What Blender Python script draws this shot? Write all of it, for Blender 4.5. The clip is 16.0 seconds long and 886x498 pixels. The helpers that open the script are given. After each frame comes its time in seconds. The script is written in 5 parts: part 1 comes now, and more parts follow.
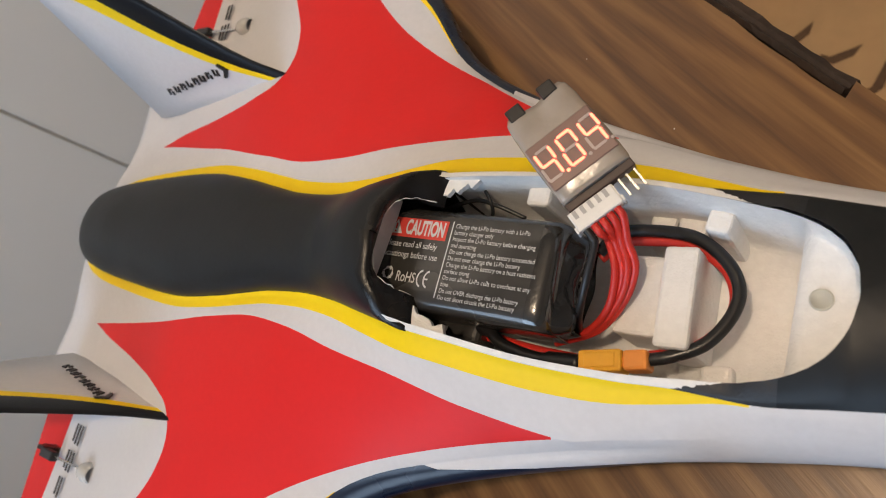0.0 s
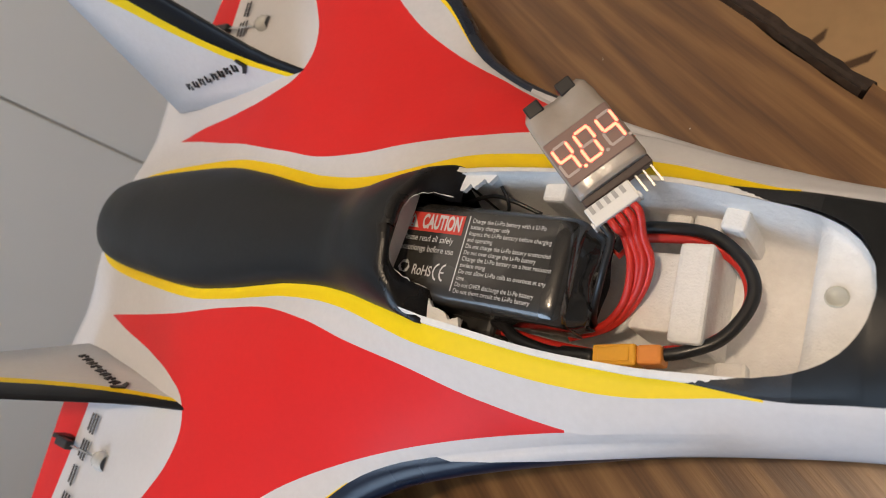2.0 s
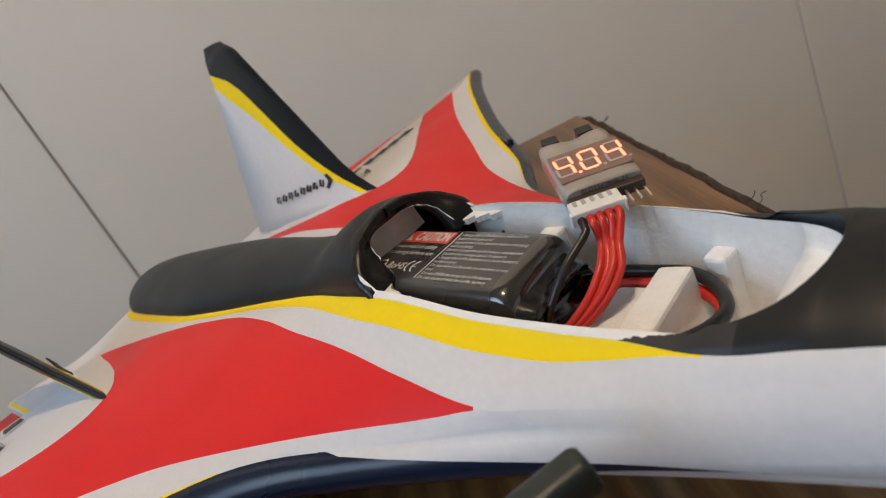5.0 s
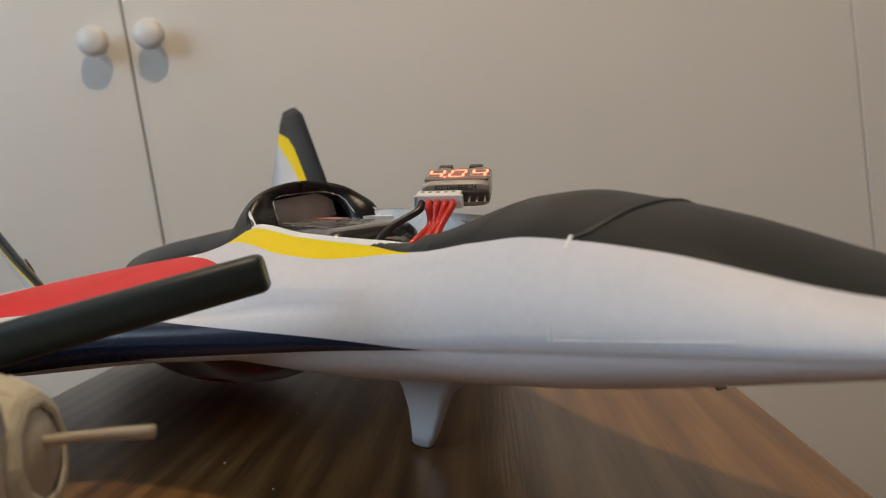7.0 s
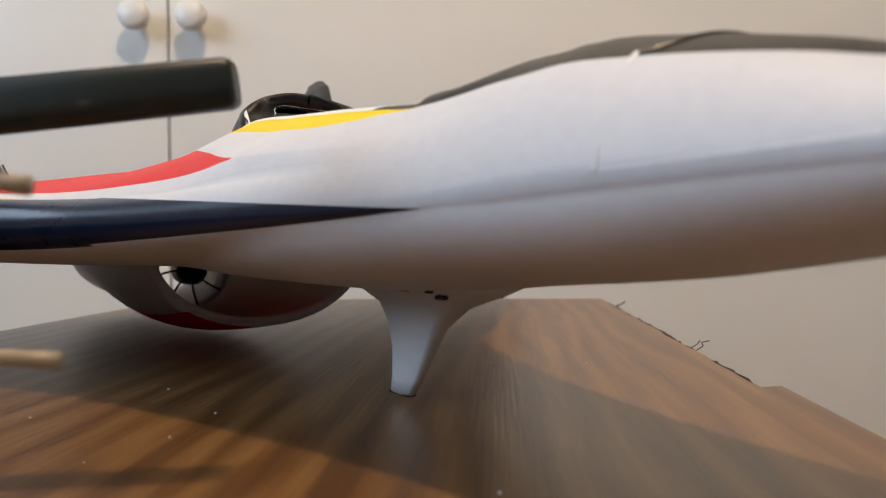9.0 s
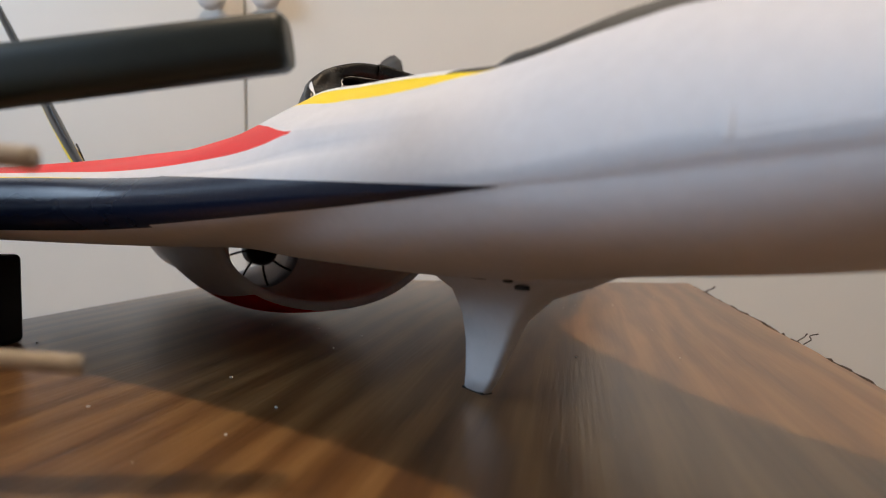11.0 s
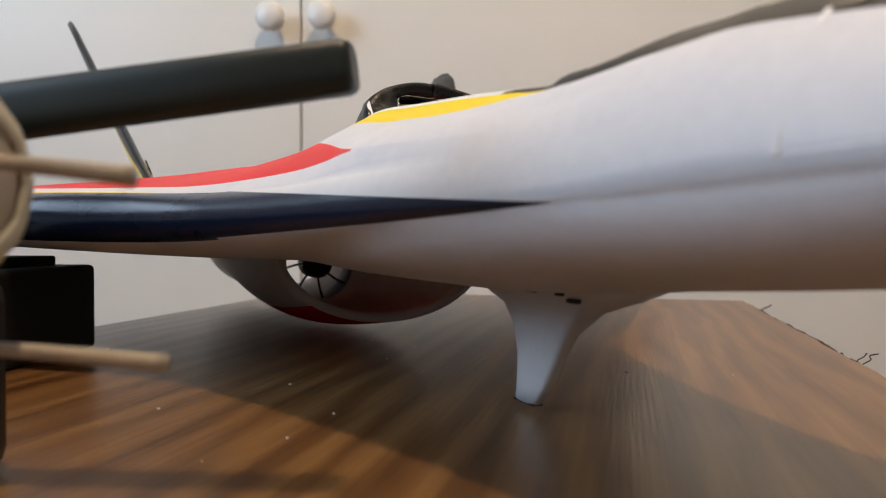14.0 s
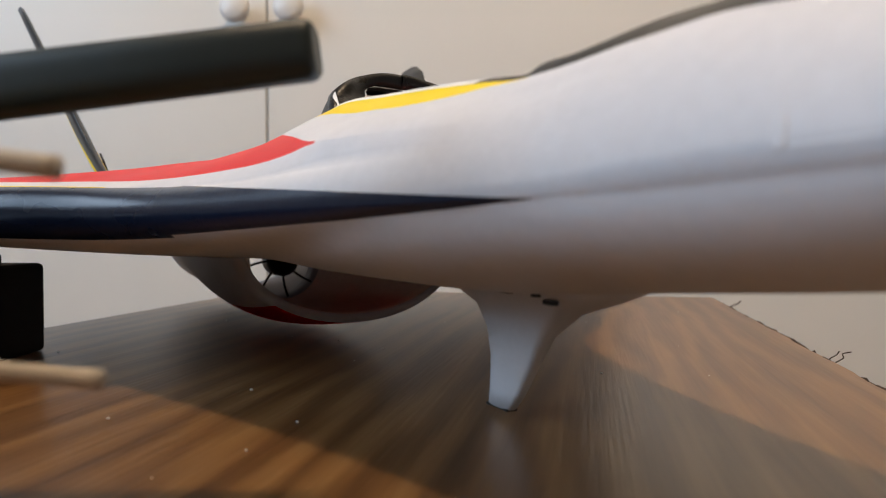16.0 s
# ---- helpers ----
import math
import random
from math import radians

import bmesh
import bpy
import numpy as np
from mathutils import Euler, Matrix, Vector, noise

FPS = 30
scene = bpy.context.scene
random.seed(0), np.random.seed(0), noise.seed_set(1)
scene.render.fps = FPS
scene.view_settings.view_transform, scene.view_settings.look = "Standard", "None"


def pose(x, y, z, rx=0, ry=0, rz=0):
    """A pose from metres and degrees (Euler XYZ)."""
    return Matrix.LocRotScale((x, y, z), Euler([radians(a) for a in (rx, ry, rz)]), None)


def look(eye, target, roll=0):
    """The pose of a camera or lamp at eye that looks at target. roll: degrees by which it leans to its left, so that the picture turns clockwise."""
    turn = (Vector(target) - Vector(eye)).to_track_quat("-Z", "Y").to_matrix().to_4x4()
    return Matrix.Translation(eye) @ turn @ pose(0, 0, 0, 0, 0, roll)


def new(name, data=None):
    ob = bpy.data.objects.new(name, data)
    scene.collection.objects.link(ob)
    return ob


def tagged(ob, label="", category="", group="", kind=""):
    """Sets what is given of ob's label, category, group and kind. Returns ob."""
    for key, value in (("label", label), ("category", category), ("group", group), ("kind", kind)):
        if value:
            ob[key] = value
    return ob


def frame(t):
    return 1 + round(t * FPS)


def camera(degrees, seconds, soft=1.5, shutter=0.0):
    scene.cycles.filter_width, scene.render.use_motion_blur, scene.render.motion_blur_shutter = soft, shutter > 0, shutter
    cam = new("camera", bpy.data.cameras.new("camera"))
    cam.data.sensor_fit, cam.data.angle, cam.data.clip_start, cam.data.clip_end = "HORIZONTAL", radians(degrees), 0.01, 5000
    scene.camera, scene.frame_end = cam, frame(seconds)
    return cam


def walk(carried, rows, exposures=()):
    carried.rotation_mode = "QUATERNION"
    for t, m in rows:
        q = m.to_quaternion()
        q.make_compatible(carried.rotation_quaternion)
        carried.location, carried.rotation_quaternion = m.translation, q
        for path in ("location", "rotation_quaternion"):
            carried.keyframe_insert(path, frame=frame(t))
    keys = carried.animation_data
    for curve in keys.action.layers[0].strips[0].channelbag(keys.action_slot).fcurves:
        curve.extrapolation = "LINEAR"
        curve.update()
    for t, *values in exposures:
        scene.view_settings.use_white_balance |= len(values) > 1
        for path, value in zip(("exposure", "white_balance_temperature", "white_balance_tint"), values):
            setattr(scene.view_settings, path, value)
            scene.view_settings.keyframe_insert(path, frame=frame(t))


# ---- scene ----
cam = camera(64.2, 16.0, 1.0)
cam.data.dof.use_dof, cam.data.dof.focus_distance, cam.data.dof.aperture_fstop = True, 0.225, 19.0
PATH = [
    (0.0, (0.1352, -0.0407, 0.2488), (-0.4630, 0.1559, -0.5281), -61.23),
    (0.5, (0.1353, -0.0431, 0.2487), (-0.4653, 0.1545, -0.5261), -61.13),
    (1.0, (0.1368, -0.0444, 0.2482), (-0.4681, 0.1527, -0.5232), -61.03),
    (1.5, (0.1363, -0.0451, 0.2504), (-0.4680, 0.1530, -0.5214), -60.72),
    (2.0, (0.1348, -0.0443, 0.2512), (-0.4729, 0.1525, -0.5182), -60.53),
    (2.5, (0.1353, -0.0461, 0.2495), (-0.4765, 0.1498, -0.5168), -60.22),
    (3.0, (0.1301, -0.0523, 0.2440), (-0.4817, 0.1456, -0.5219), -58.37),
    (3.5, (0.1178, -0.0476, 0.2314), (-0.4534, 0.2544, -0.5317), -52.83),
    (3.7, (0.1157, -0.0534, 0.2196), (-0.4468, 0.2908, -0.5322), -49.97),
    (5.8, (0.2100, -0.1453, 0.1396), (-0.6070, 0.3991, -0.0505), -16.71),
    (6.0, (0.2207, -0.1426, 0.1323), (-0.6081, 0.3864, -0.0498), -15.06),
    (6.3, (0.2339, -0.1306, 0.1063), (-0.6004, 0.4005, -0.0412), -11.02),
    (6.5, (0.2368, -0.1291, 0.1007), (-0.5920, 0.4220, 0.0031), -8.90),
    (6.6, (0.2348, -0.1305, 0.0985), (-0.5827, 0.4390, 0.0122), -9.76),
    (7.0, (0.2354, -0.1168, 0.0816), (-0.5709, 0.4687, -0.0027), -8.48),
    (7.5, (0.2305, -0.1076, 0.0614), (-0.5752, 0.4829, 0.0161), -6.41),
    (8.0, (0.2208, -0.1065, 0.0475), (-0.6028, 0.4587, 0.0021), -3.69),
    (8.5, (0.2109, -0.1034, 0.0428), (-0.6043, 0.4752, 0.0157), -0.85),
    (9.0, (0.2079, -0.0996, 0.0420), (-0.6085, 0.4777, 0.0322), -0.46),
    (9.5, (0.2044, -0.0940, 0.0423), (-0.6330, 0.4523, 0.0228), -0.49),
    (9.7, (0.2022, -0.0923, 0.0426), (-0.6567, 0.4190, 0.0156), -0.35),
    (12.0, (0.1899, -0.0902, 0.0428), (-0.6862, 0.3899, 0.0008), -0.11),
    (12.5, (0.1897, -0.0908, 0.0431), (-0.6923, 0.3784, -0.0004), 0.10),
    (13.0, (0.1891, -0.0898, 0.0427), (-0.7001, 0.3662, 0.0066), -0.06),
    (13.5, (0.1913, -0.0914, 0.0426), (-0.7128, 0.3351, 0.0190), -0.05),
    (14.0, (0.1963, -0.0937, 0.0425), (-0.7073, 0.3342, 0.0253), 0.09),
    (14.5, (0.1943, -0.0931, 0.0421), (-0.7062, 0.3415, 0.0289), 0.12),
    (15.0, (0.1937, -0.0938, 0.0430), (-0.6982, 0.3582, 0.0258), 0.12),
    (15.5, (0.1884, -0.0907, 0.0430), (-0.6983, 0.3711, 0.0220), 0.10),
    (16.0, (0.1886, -0.0903, 0.0429), (-0.6952, 0.3770, 0.0201), 0.13),

]
EXPO = [(0.0, -0.44, 6600, 11), (3.7, -0.44, 6600, 11), (5.8, -0.62, 6850, 9), (7.0, -0.62, 7050, 10), (7.5, -0.60, 7100, 10), (8.0, -0.32, 7000, 11), (8.5, -0.13, 6950, 12), (9.7, -0.11, 6900, 12), (12.0, -0.18, 6650, 12), (12.4, -0.18, 6450, 13), (13.2, -0.16, 6550, 13), (14.0, -0.15, 6900, 12), (16.0, -0.15, 6900, 12)]
walk(cam, [(t, look(e, g, r)) for t, e, g, r in PATH], EXPO)

# ---- light ----
world = bpy.data.worlds.new("sky")
scene.world = world
world.use_nodes = True
wn = world.node_tree.nodes
sky = wn.new("ShaderNodeTexSky")
sky.sky_type, sky.sun_disc = "NISHITA", False
sky.sun_elevation, sky.sun_rotation = radians(35), radians(200)
wn["Background"].inputs["Strength"].default_value = 0.08
world.node_tree.links.new(sky.outputs[0], wn["Background"].inputs[0])

# the room's own axes: x along the cupboard doors, y into them, z up
NC = Vector((0.8557, -0.5174, 0))
ROOM = Matrix(((0.5174, -0.8557, 0, -0.695 * 0.8557), (0.8557, 0.5174, 0, 0.695 * 0.5174), (0, 0, 1, 0), (0, 0, 0, 1)))


def lamp(name, kind, m, energy, colour, size, size_y=None):
    data = bpy.data.lights.new(name, kind)
    data.energy, data.color = energy, colour
    if kind == "AREA":
        data.size = size
        if size_y:
            data.shape, data.size_y = "RECTANGLE", size_y
    else:
        data.shadow_soft_size = size
    ob = new(name, data)
    ob.matrix_world = m
    return ob


LAMP_AT = Vector((0.30, -0.08, 1.68))
lamp("ceiling_bulb", "POINT", Matrix.Translation(LAMP_AT), 60, (1.0, 0.79, 0.57), 0.05)
lamp("window_daylight", "AREA", ROOM @ Matrix.Translation((-1.62, -1.40, 1.075)) @ pose(0, 0, 0, 0, -90, 0), 36, (0.49, 0.72, 1.0), 1.13, 1.68)


# ---- materials ----
def mat(name, colour, rough=0.5, metal=0.0, vary=0.06, scale=300.0, bump=0.0, bump_scale=900.0, coat=0.0, spec=0.5, sub=0.0):
    m = bpy.data.materials.new(name)
    m.use_nodes = True
    nt = m.node_tree
    b = nt.nodes["Principled BSDF"]
    b.inputs["Roughness"].default_value, b.inputs["Metallic"].default_value = rough, metal
    b.inputs["Coat Weight"].default_value, b.inputs["Specular IOR Level"].default_value = coat, spec
    if sub:
        b.inputs["Subsurface Weight"].default_value = sub
        b.inputs["Subsurface Radius"].default_value = (0.004, 0.003, 0.002)
        b.inputs["Subsurface Scale"].default_value = 1.0
    tc = nt.nodes.new("ShaderNodeTexCoord")
    n1 = nt.nodes.new("ShaderNodeTexNoise")
    n1.inputs["Scale"].default_value, n1.inputs["Detail"].default_value = scale, 5
    n2 = nt.nodes.new("ShaderNodeTexNoise")
    n2.inputs["Scale"].default_value, n2.inputs["Detail"].default_value = scale / 12, 3
    for n in (n1, n2):
        nt.links.new(tc.outputs["Object"], n.inputs["Vector"])
    add = nt.nodes.new("ShaderNodeMath")
    add.operation = "ADD"
    nt.links.new(n1.outputs["Fac"], add.inputs[0])
    nt.links.new(n2.outputs["Fac"], add.inputs[1])
    ramp = nt.nodes.new("ShaderNodeMapRange")
    ramp.inputs["From Min"].default_value, ramp.inputs["From Max"].default_value = 0.6, 1.4
    ramp.inputs["To Min"].default_value, ramp.inputs["To Max"].default_value = 1 - vary, 1 + vary
    nt.links.new(add.outputs[0], ramp.inputs["Value"])
    mul = nt.nodes.new("ShaderNodeMix")
    mul.data_type, mul.blend_type = "RGBA", "MULTIPLY"
    mul.inputs["Factor"].default_value = 1.0
    mul.inputs["A"].default_value = (*colour, 1)
    nt.links.new(ramp.outputs[0], mul.inputs["B"])
    nt.links.new(mul.outputs["Result"], b.inputs["Base Color"])
    rr = nt.nodes.new("ShaderNodeMapRange")
    rr.inputs["To Min"].default_value, rr.inputs["To Max"].default_value = max(0.02, rough - 0.08), min(1, rough + 0.08)
    nt.links.new(n2.outputs["Fac"], rr.inputs["Value"])
    nt.links.new(rr.outputs[0], b.inputs["Roughness"])
    if bump:
        nb = nt.nodes.new("ShaderNodeTexNoise")
        nb.inputs["Scale"].default_value, nb.inputs["Detail"].default_value = bump_scale, 3
        nt.links.new(tc.outputs["Object"], nb.inputs["Vector"])
        bp = nt.nodes.new("ShaderNodeBump")
        bp.inputs["Strength"].default_value, bp.inputs["Distance"].default_value = bump, 0.0006
        nt.links.new(nb.outputs["Fac"], bp.inputs["Height"])
        nt.links.new(bp.outputs[0], b.inputs["Normal"])
    return m


def foam_mat(name, colour, rough, bead=0.12, vary=0.03, spec=0.5):
    """Moulded bead foam: faint cell pattern under the paint."""
    m = mat(name, colour, rough, vary=vary, scale=420, spec=spec)
    nt = m.node_tree
    b = nt.nodes["Principled BSDF"]
    tc = [n for n in nt.nodes if n.type == "TEX_COORD"][0]
    vo = nt.nodes.new("ShaderNodeTexVoronoi")
    vo.feature = "SMOOTH_F1"
    vo.inputs["Scale"].default_value = 420
    nt.links.new(tc.outputs["Object"], vo.inputs["Vector"])
    nz = nt.nodes.new("ShaderNodeTexNoise")
    nz.inputs["Scale"].default_value = 1400
    nt.links.new(tc.outputs["Object"], nz.inputs["Vector"])
    ad = nt.nodes.new("ShaderNodeMath")
    ad.operation = "ADD"
    nt.links.new(vo.outputs["Distance"], ad.inputs[0])
    nt.links.new(nz.outputs["Fac"], ad.inputs[1])
    bp = nt.nodes.new("ShaderNodeBump")
    bp.inputs["Strength"].default_value, bp.inputs["Distance"].default_value = bead, 0.0004
    nt.links.new(ad.outputs[0], bp.inputs["Height"])
    nt.links.new(bp.outputs[0], b.inputs["Normal"])
    return m


WHITE = foam_mat("white_foam", (0.635, 0.63, 0.65), 0.55, 0.10, 0.05, 0.35)
# Warm light inside the intake is put into this salmon base colour.
PINKISH = foam_mat("foam_with_warm_glow_colour", (0.92, 0.76, 0.66), 0.5, 0.1, 0.05)
def brushed_rim():
    """Bare foam rim, brushed black from a slanting ragged edge on."""
    m = foam_mat("half_painted_rim", (0.80, 0.79, 0.77), 0.5, 0.3, 0.05)
    nt = m.node_tree
    mul = [n for n in nt.nodes if n.type == "MIX"][0]
    tc = [n for n in nt.nodes if n.type == "TEX_COORD"][0]
    sep = nt.nodes.new("ShaderNodeSeparateXYZ")
    nt.links.new(tc.outputs["Object"], sep.inputs[0])
    ab = nt.nodes.new("ShaderNodeMath")
    ab.operation = "ABSOLUTE"
    nt.links.new(sep.outputs["Y"], ab.inputs[0])
    nz = nt.nodes.new("ShaderNodeTexNoise")
    nz.inputs["Scale"].default_value, nz.inputs["Detail"].default_value = 700, 4
    nt.links.new(tc.outputs["Object"], nz.inputs["Vector"])
    edge = nt.nodes.new("ShaderNodeMath")
    edge.operation = "MULTIPLY_ADD"
    edge.inputs[1].default_value = 0.36
    nt.links.new(sep.outputs["X"], edge.inputs[0])
    nt.links.new(ab.outputs[0], edge.inputs[2])
    rag = nt.nodes.new("ShaderNodeMath")
    rag.operation = "MULTIPLY_ADD"
    rag.inputs[1].default_value = 0.0022
    nt.links.new(nz.outputs["Fac"], rag.inputs[0])
    nt.links.new(edge.outputs[0], rag.inputs[2])
    gt = nt.nodes.new("ShaderNodeMath")
    gt.operation = "GREATER_THAN"
    gt.inputs[1].default_value = 0.0272 + 0.0785 * 0.36 + 0.0011
    nt.links.new(rag.outputs[0], gt.inputs[0])
    pick = nt.nodes.new("ShaderNodeMix")
    pick.data_type = "RGBA"
    pick.inputs["A"].default_value = (0.80, 0.79, 0.77, 1)
    pick.inputs["B"].default_value = (0.013, 0.013, 0.015, 1)
    nt.links.new(gt.outputs[0], pick.inputs["Factor"])
    nt.links.new(pick.outputs["Result"], mul.inputs["A"])
    return m


RIM = brushed_rim()
RAW = foam_mat("bare_white_foam", (0.80, 0.79, 0.77), 0.55, 0.45, 0.07)
BLACK = foam_mat("black_painted_foam", (0.010, 0.011, 0.012), 0.42, 0.05, 0.15, 0.28)
YELLOW = foam_mat("yellow_painted_foam", (0.92, 0.66, 0.004), 0.5, 0.05, 0.03, 0.25)
REDP = foam_mat("red_painted_foam", (0.70, 0.014, 0.014), 0.5, 0.06, 0.03, 0.3)
NAVY = foam_mat("glossy_black_edge", (0.008, 0.014, 0.034), 0.28, 0.08, 0.08, 0.45)
FINBLACK = foam_mat("black_fin_paint", (0.005, 0.006, 0.009), 0.34, 0.04, 0.15, 0.22)
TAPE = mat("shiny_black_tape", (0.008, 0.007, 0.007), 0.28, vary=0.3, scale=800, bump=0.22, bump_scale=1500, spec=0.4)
SHRINK = mat("glossy_shrink_wrap", (0.036, 0.034, 0.032), 0.26, vary=0.2, scale=200, bump=0.10, bump_scale=160, coat=0.6)
FOLD = mat("glossy_shrink_end", (0.012, 0.012, 0.013), 0.14, vary=0.2, scale=200, bump=0.7, bump_scale=260, coat=0.8)
SPECKLE = mat("stretched_wrap_edge", (0.022, 0.021, 0.020), 0.16, vary=0.3, scale=900, bump=0.12, bump_scale=700, coat=0.8, spec=0.8)
PRINT = mat("white_print", (0.62, 0.62, 0.62), 0.5, vary=0.02)
REDPRINT = mat("red_print", (0.62, 0.05, 0.035), 0.4, vary=0.03)
REDW = mat("red_silicone", (0.58, 0.03, 0.02), 0.38, vary=0.08, scale=500)
BLACKW = mat("black_silicone", (0.012, 0.012, 0.013), 0.35, vary=0.15, scale=500)
JST = mat("white_nylon", (0.78, 0.76, 0.72), 0.4, vary=0.03, scale=900)
PIN = mat("tinned_pin", (0.75, 0.73, 0.7), 0.25, 1.0, vary=0.05)
XT = mat("yellow_nylon", (0.78, 0.40, 0.03), 0.4, vary=0.06, scale=500)
XT2 = mat("orange_nylon", (0.80, 0.30, 0.06), 0.4, vary=0.06, scale=500)
DARKP = mat("dark_plastic", (0.015, 0.014, 0.014), 0.4, vary=0.15, scale=600)
HEADER = mat("brown_pin_header", (0.05, 0.028, 0.022), 0.45, vary=0.2, scale=800)
GUNMETAL = mat("antenna_rubber", (0.012, 0.020, 0.019), 0.45, vary=0.12, scale=300)
CHROME = mat("chrome", (0.78, 0.78, 0.80), 0.15, 1.0, vary=0.04)
BRASSY = mat("pale_ridged_rubber", (0.60, 0.56, 0.44), 0.5, 0.0, vary=0.12, scale=300)
CREAM = mat("cream_lever", (0.46, 0.40, 0.32), 0.45, vary=0.06)
LOGO = mat("black_print", (0.015, 0.015, 0.018), 0.4, vary=0.1)
CLEARP = mat("clear_horn", (0.55, 0.55, 0.54), 0.25, vary=0.1)
FLAPM = mat("grey_flap", (0.82, 0.74, 0.72), 0.45, vary=0.15, scale=200)
PALE = mat("pale_board", (0.42, 0.40, 0.38), 0.55, vary=0.05)
DOORM = mat("white_lacquer_door", (0.82, 0.81, 0.77), 0.38, vary=0.02, scale=8, bump=0.06, bump_scale=60)
KNOBM = mat("white_ceramic_knob", (0.80, 0.79, 0.77), 0.34, vary=0.03, coat=0.15)
GAPM = mat("dark_gap", (0.10, 0.095, 0.09), 0.8)
WALLM = mat("painted_wall", (0.36, 0.34, 0.31), 0.8, vary=0.04, scale=20, bump=0.1, bump_scale=120)
FLOORM = mat("floor_boards", (0.22, 0.14, 0.09), 0.5, vary=0.15, scale=14)
CARD = mat("brown_cardboard", (0.46, 0.28, 0.13), 0.85, vary=0.08, scale=60, bump=0.2, bump_scale=300)
EDGEM = mat("frayed_dark_edging", (0.045, 0.026, 0.018), 0.75, vary=0.5, scale=160, bump=1.0, bump_scale=260)
LED_ON = bpy.data.materials.new("lit_segment")
LED_ON.use_nodes = True
LED_ON.node_tree.nodes["Principled BSDF"].inputs["Base Color"].default_value = (1, 0.12, 0.03, 1)
LED_ON.node_tree.nodes["Principled BSDF"].inputs["Emission Color"].default_value = (1, 0.15, 0.09, 1)
LED_ON.node_tree.nodes["Principled BSDF"].inputs["Emission Strength"].default_value = 6.0
LED_OFF = mat("unlit_segment", (0.46, 0.38, 0.34), 0.5)
LEDFACE = mat("display_face", (0.22, 0.135, 0.11), 0.35, vary=0.05)


def clear_shrink():
    """Milky clear shrink tube over the tester."""
    m = mat("milky_shrink_tube", (0.36, 0.31, 0.265), 0.22, vary=0.12, scale=120, bump=0.5, bump_scale=150, coat=0.4)
    b = m.node_tree.nodes["Principled BSDF"]
    b.inputs["Subsurface Weight"].default_value = 0.3
    b.inputs["Subsurface Radius"].default_value = (0.003, 0.0015, 0.001)
    b.inputs["Subsurface Scale"].default_value = 1.0
    return m


TUBE = clear_shrink()


def red_wing():
    """Red paint that ends in a curved edge towards the tail."""
    m = foam_mat("red_and_white_wing", (0.70, 0.014, 0.014), 0.5, 0.06, 0.03, 0.3)
    nt = m.node_tree
    mul = [n for n in nt.nodes if n.type == "MIX"][0]
    tc = [n for n in nt.nodes if n.type == "TEX_COORD"][0]
    sep = nt.nodes.new("ShaderNodeSeparateXYZ")
    nt.links.new(tc.outputs["Object"], sep.inputs[0])
    ab = nt.nodes.new("ShaderNodeMath")
    ab.operation = "ABSOLUTE"
    nt.links.new(sep.outputs["Y"], ab.inputs[0])
    sc = nt.nodes.new("ShaderNodeMath")
    sc.operation = "DIVIDE"
    sc.inputs[1].default_value = 0.3
    nt.links.new(ab.outputs[0], sc.inputs[0])
    cv = nt.nodes.new("ShaderNodeFloatCurve")
    pts = [(0.0505, -0.2275), (0.0555, -0.202), (0.0625, -0.163), (0.070, -0.1355), (0.0755, -0.1255), (0.085, -0.1200), (0.0985, -0.1215), (0.115, -0.1305), (0.13, -0.142), (0.19, -0.195), (0.26, -0.245)]
    curve = cv.mapping.curves[0]
    while len(curve.points) < len(pts):
        curve.points.new(0.5, 0.5)
    for p, (y, x) in zip(curve.points, pts):
        p.location = (y / 0.3, (x + 0.3) / 0.3)
    cv.mapping.update()
    nt.links.new(sc.outputs[0], cv.inputs["Value"])
    xs = nt.nodes.new("ShaderNodeMath")
    xs.operation = "MULTIPLY_ADD"
    xs.inputs[1].default_value, xs.inputs[2].default_value = 1 / 0.3, 1.0
    nt.links.new(sep.outputs["X"], xs.inputs[0])
    gt = nt.nodes.new("ShaderNodeMath")
    gt.operation = "GREATER_THAN"
    nt.links.new(xs.outputs[0], gt.inputs[0])
    nt.links.new(cv.outputs[0], gt.inputs[1])
    pick = nt.nodes.new("ShaderNodeMix")
    pick.data_type = "RGBA"
    pick.inputs["A"].default_value = (0.635, 0.63, 0.65, 1)
    pick.inputs["B"].default_value = (0.70, 0.014, 0.014, 1)
    nt.links.new(gt.outputs[0], pick.inputs["Factor"])
    nt.links.new(pick.outputs["Result"], mul.inputs["A"])
    return m


REDWING = red_wing()


def thin_foam(m, share=0.45):
    """Thin foam lets some light through."""
    m = m.copy()
    nt = m.node_tree
    b = nt.nodes["Principled BSDF"]
    out = [n for n in nt.nodes if n.type == "OUTPUT_MATERIAL"][0]
    tr = nt.nodes.new("ShaderNodeBsdfTranslucent")
    nt.links.new([n for n in nt.nodes if n.type == "MIX"][0].outputs["Result"], tr.inputs["Color"])
    mx = nt.nodes.new("ShaderNodeMixShader")
    mx.inputs[0].default_value = share
    nt.links.new(b.outputs[0], mx.inputs[1])
    nt.links.new(tr.outputs[0], mx.inputs[2])
    nt.links.new(mx.outputs[0], out.inputs["Surface"])
    return m


# SCOOP_IN carries the painted warm glow of the funnel.
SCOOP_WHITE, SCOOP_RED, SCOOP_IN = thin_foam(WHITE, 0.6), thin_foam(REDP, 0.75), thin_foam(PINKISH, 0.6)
SHROUD = thin_foam(WHITE, 0.6)


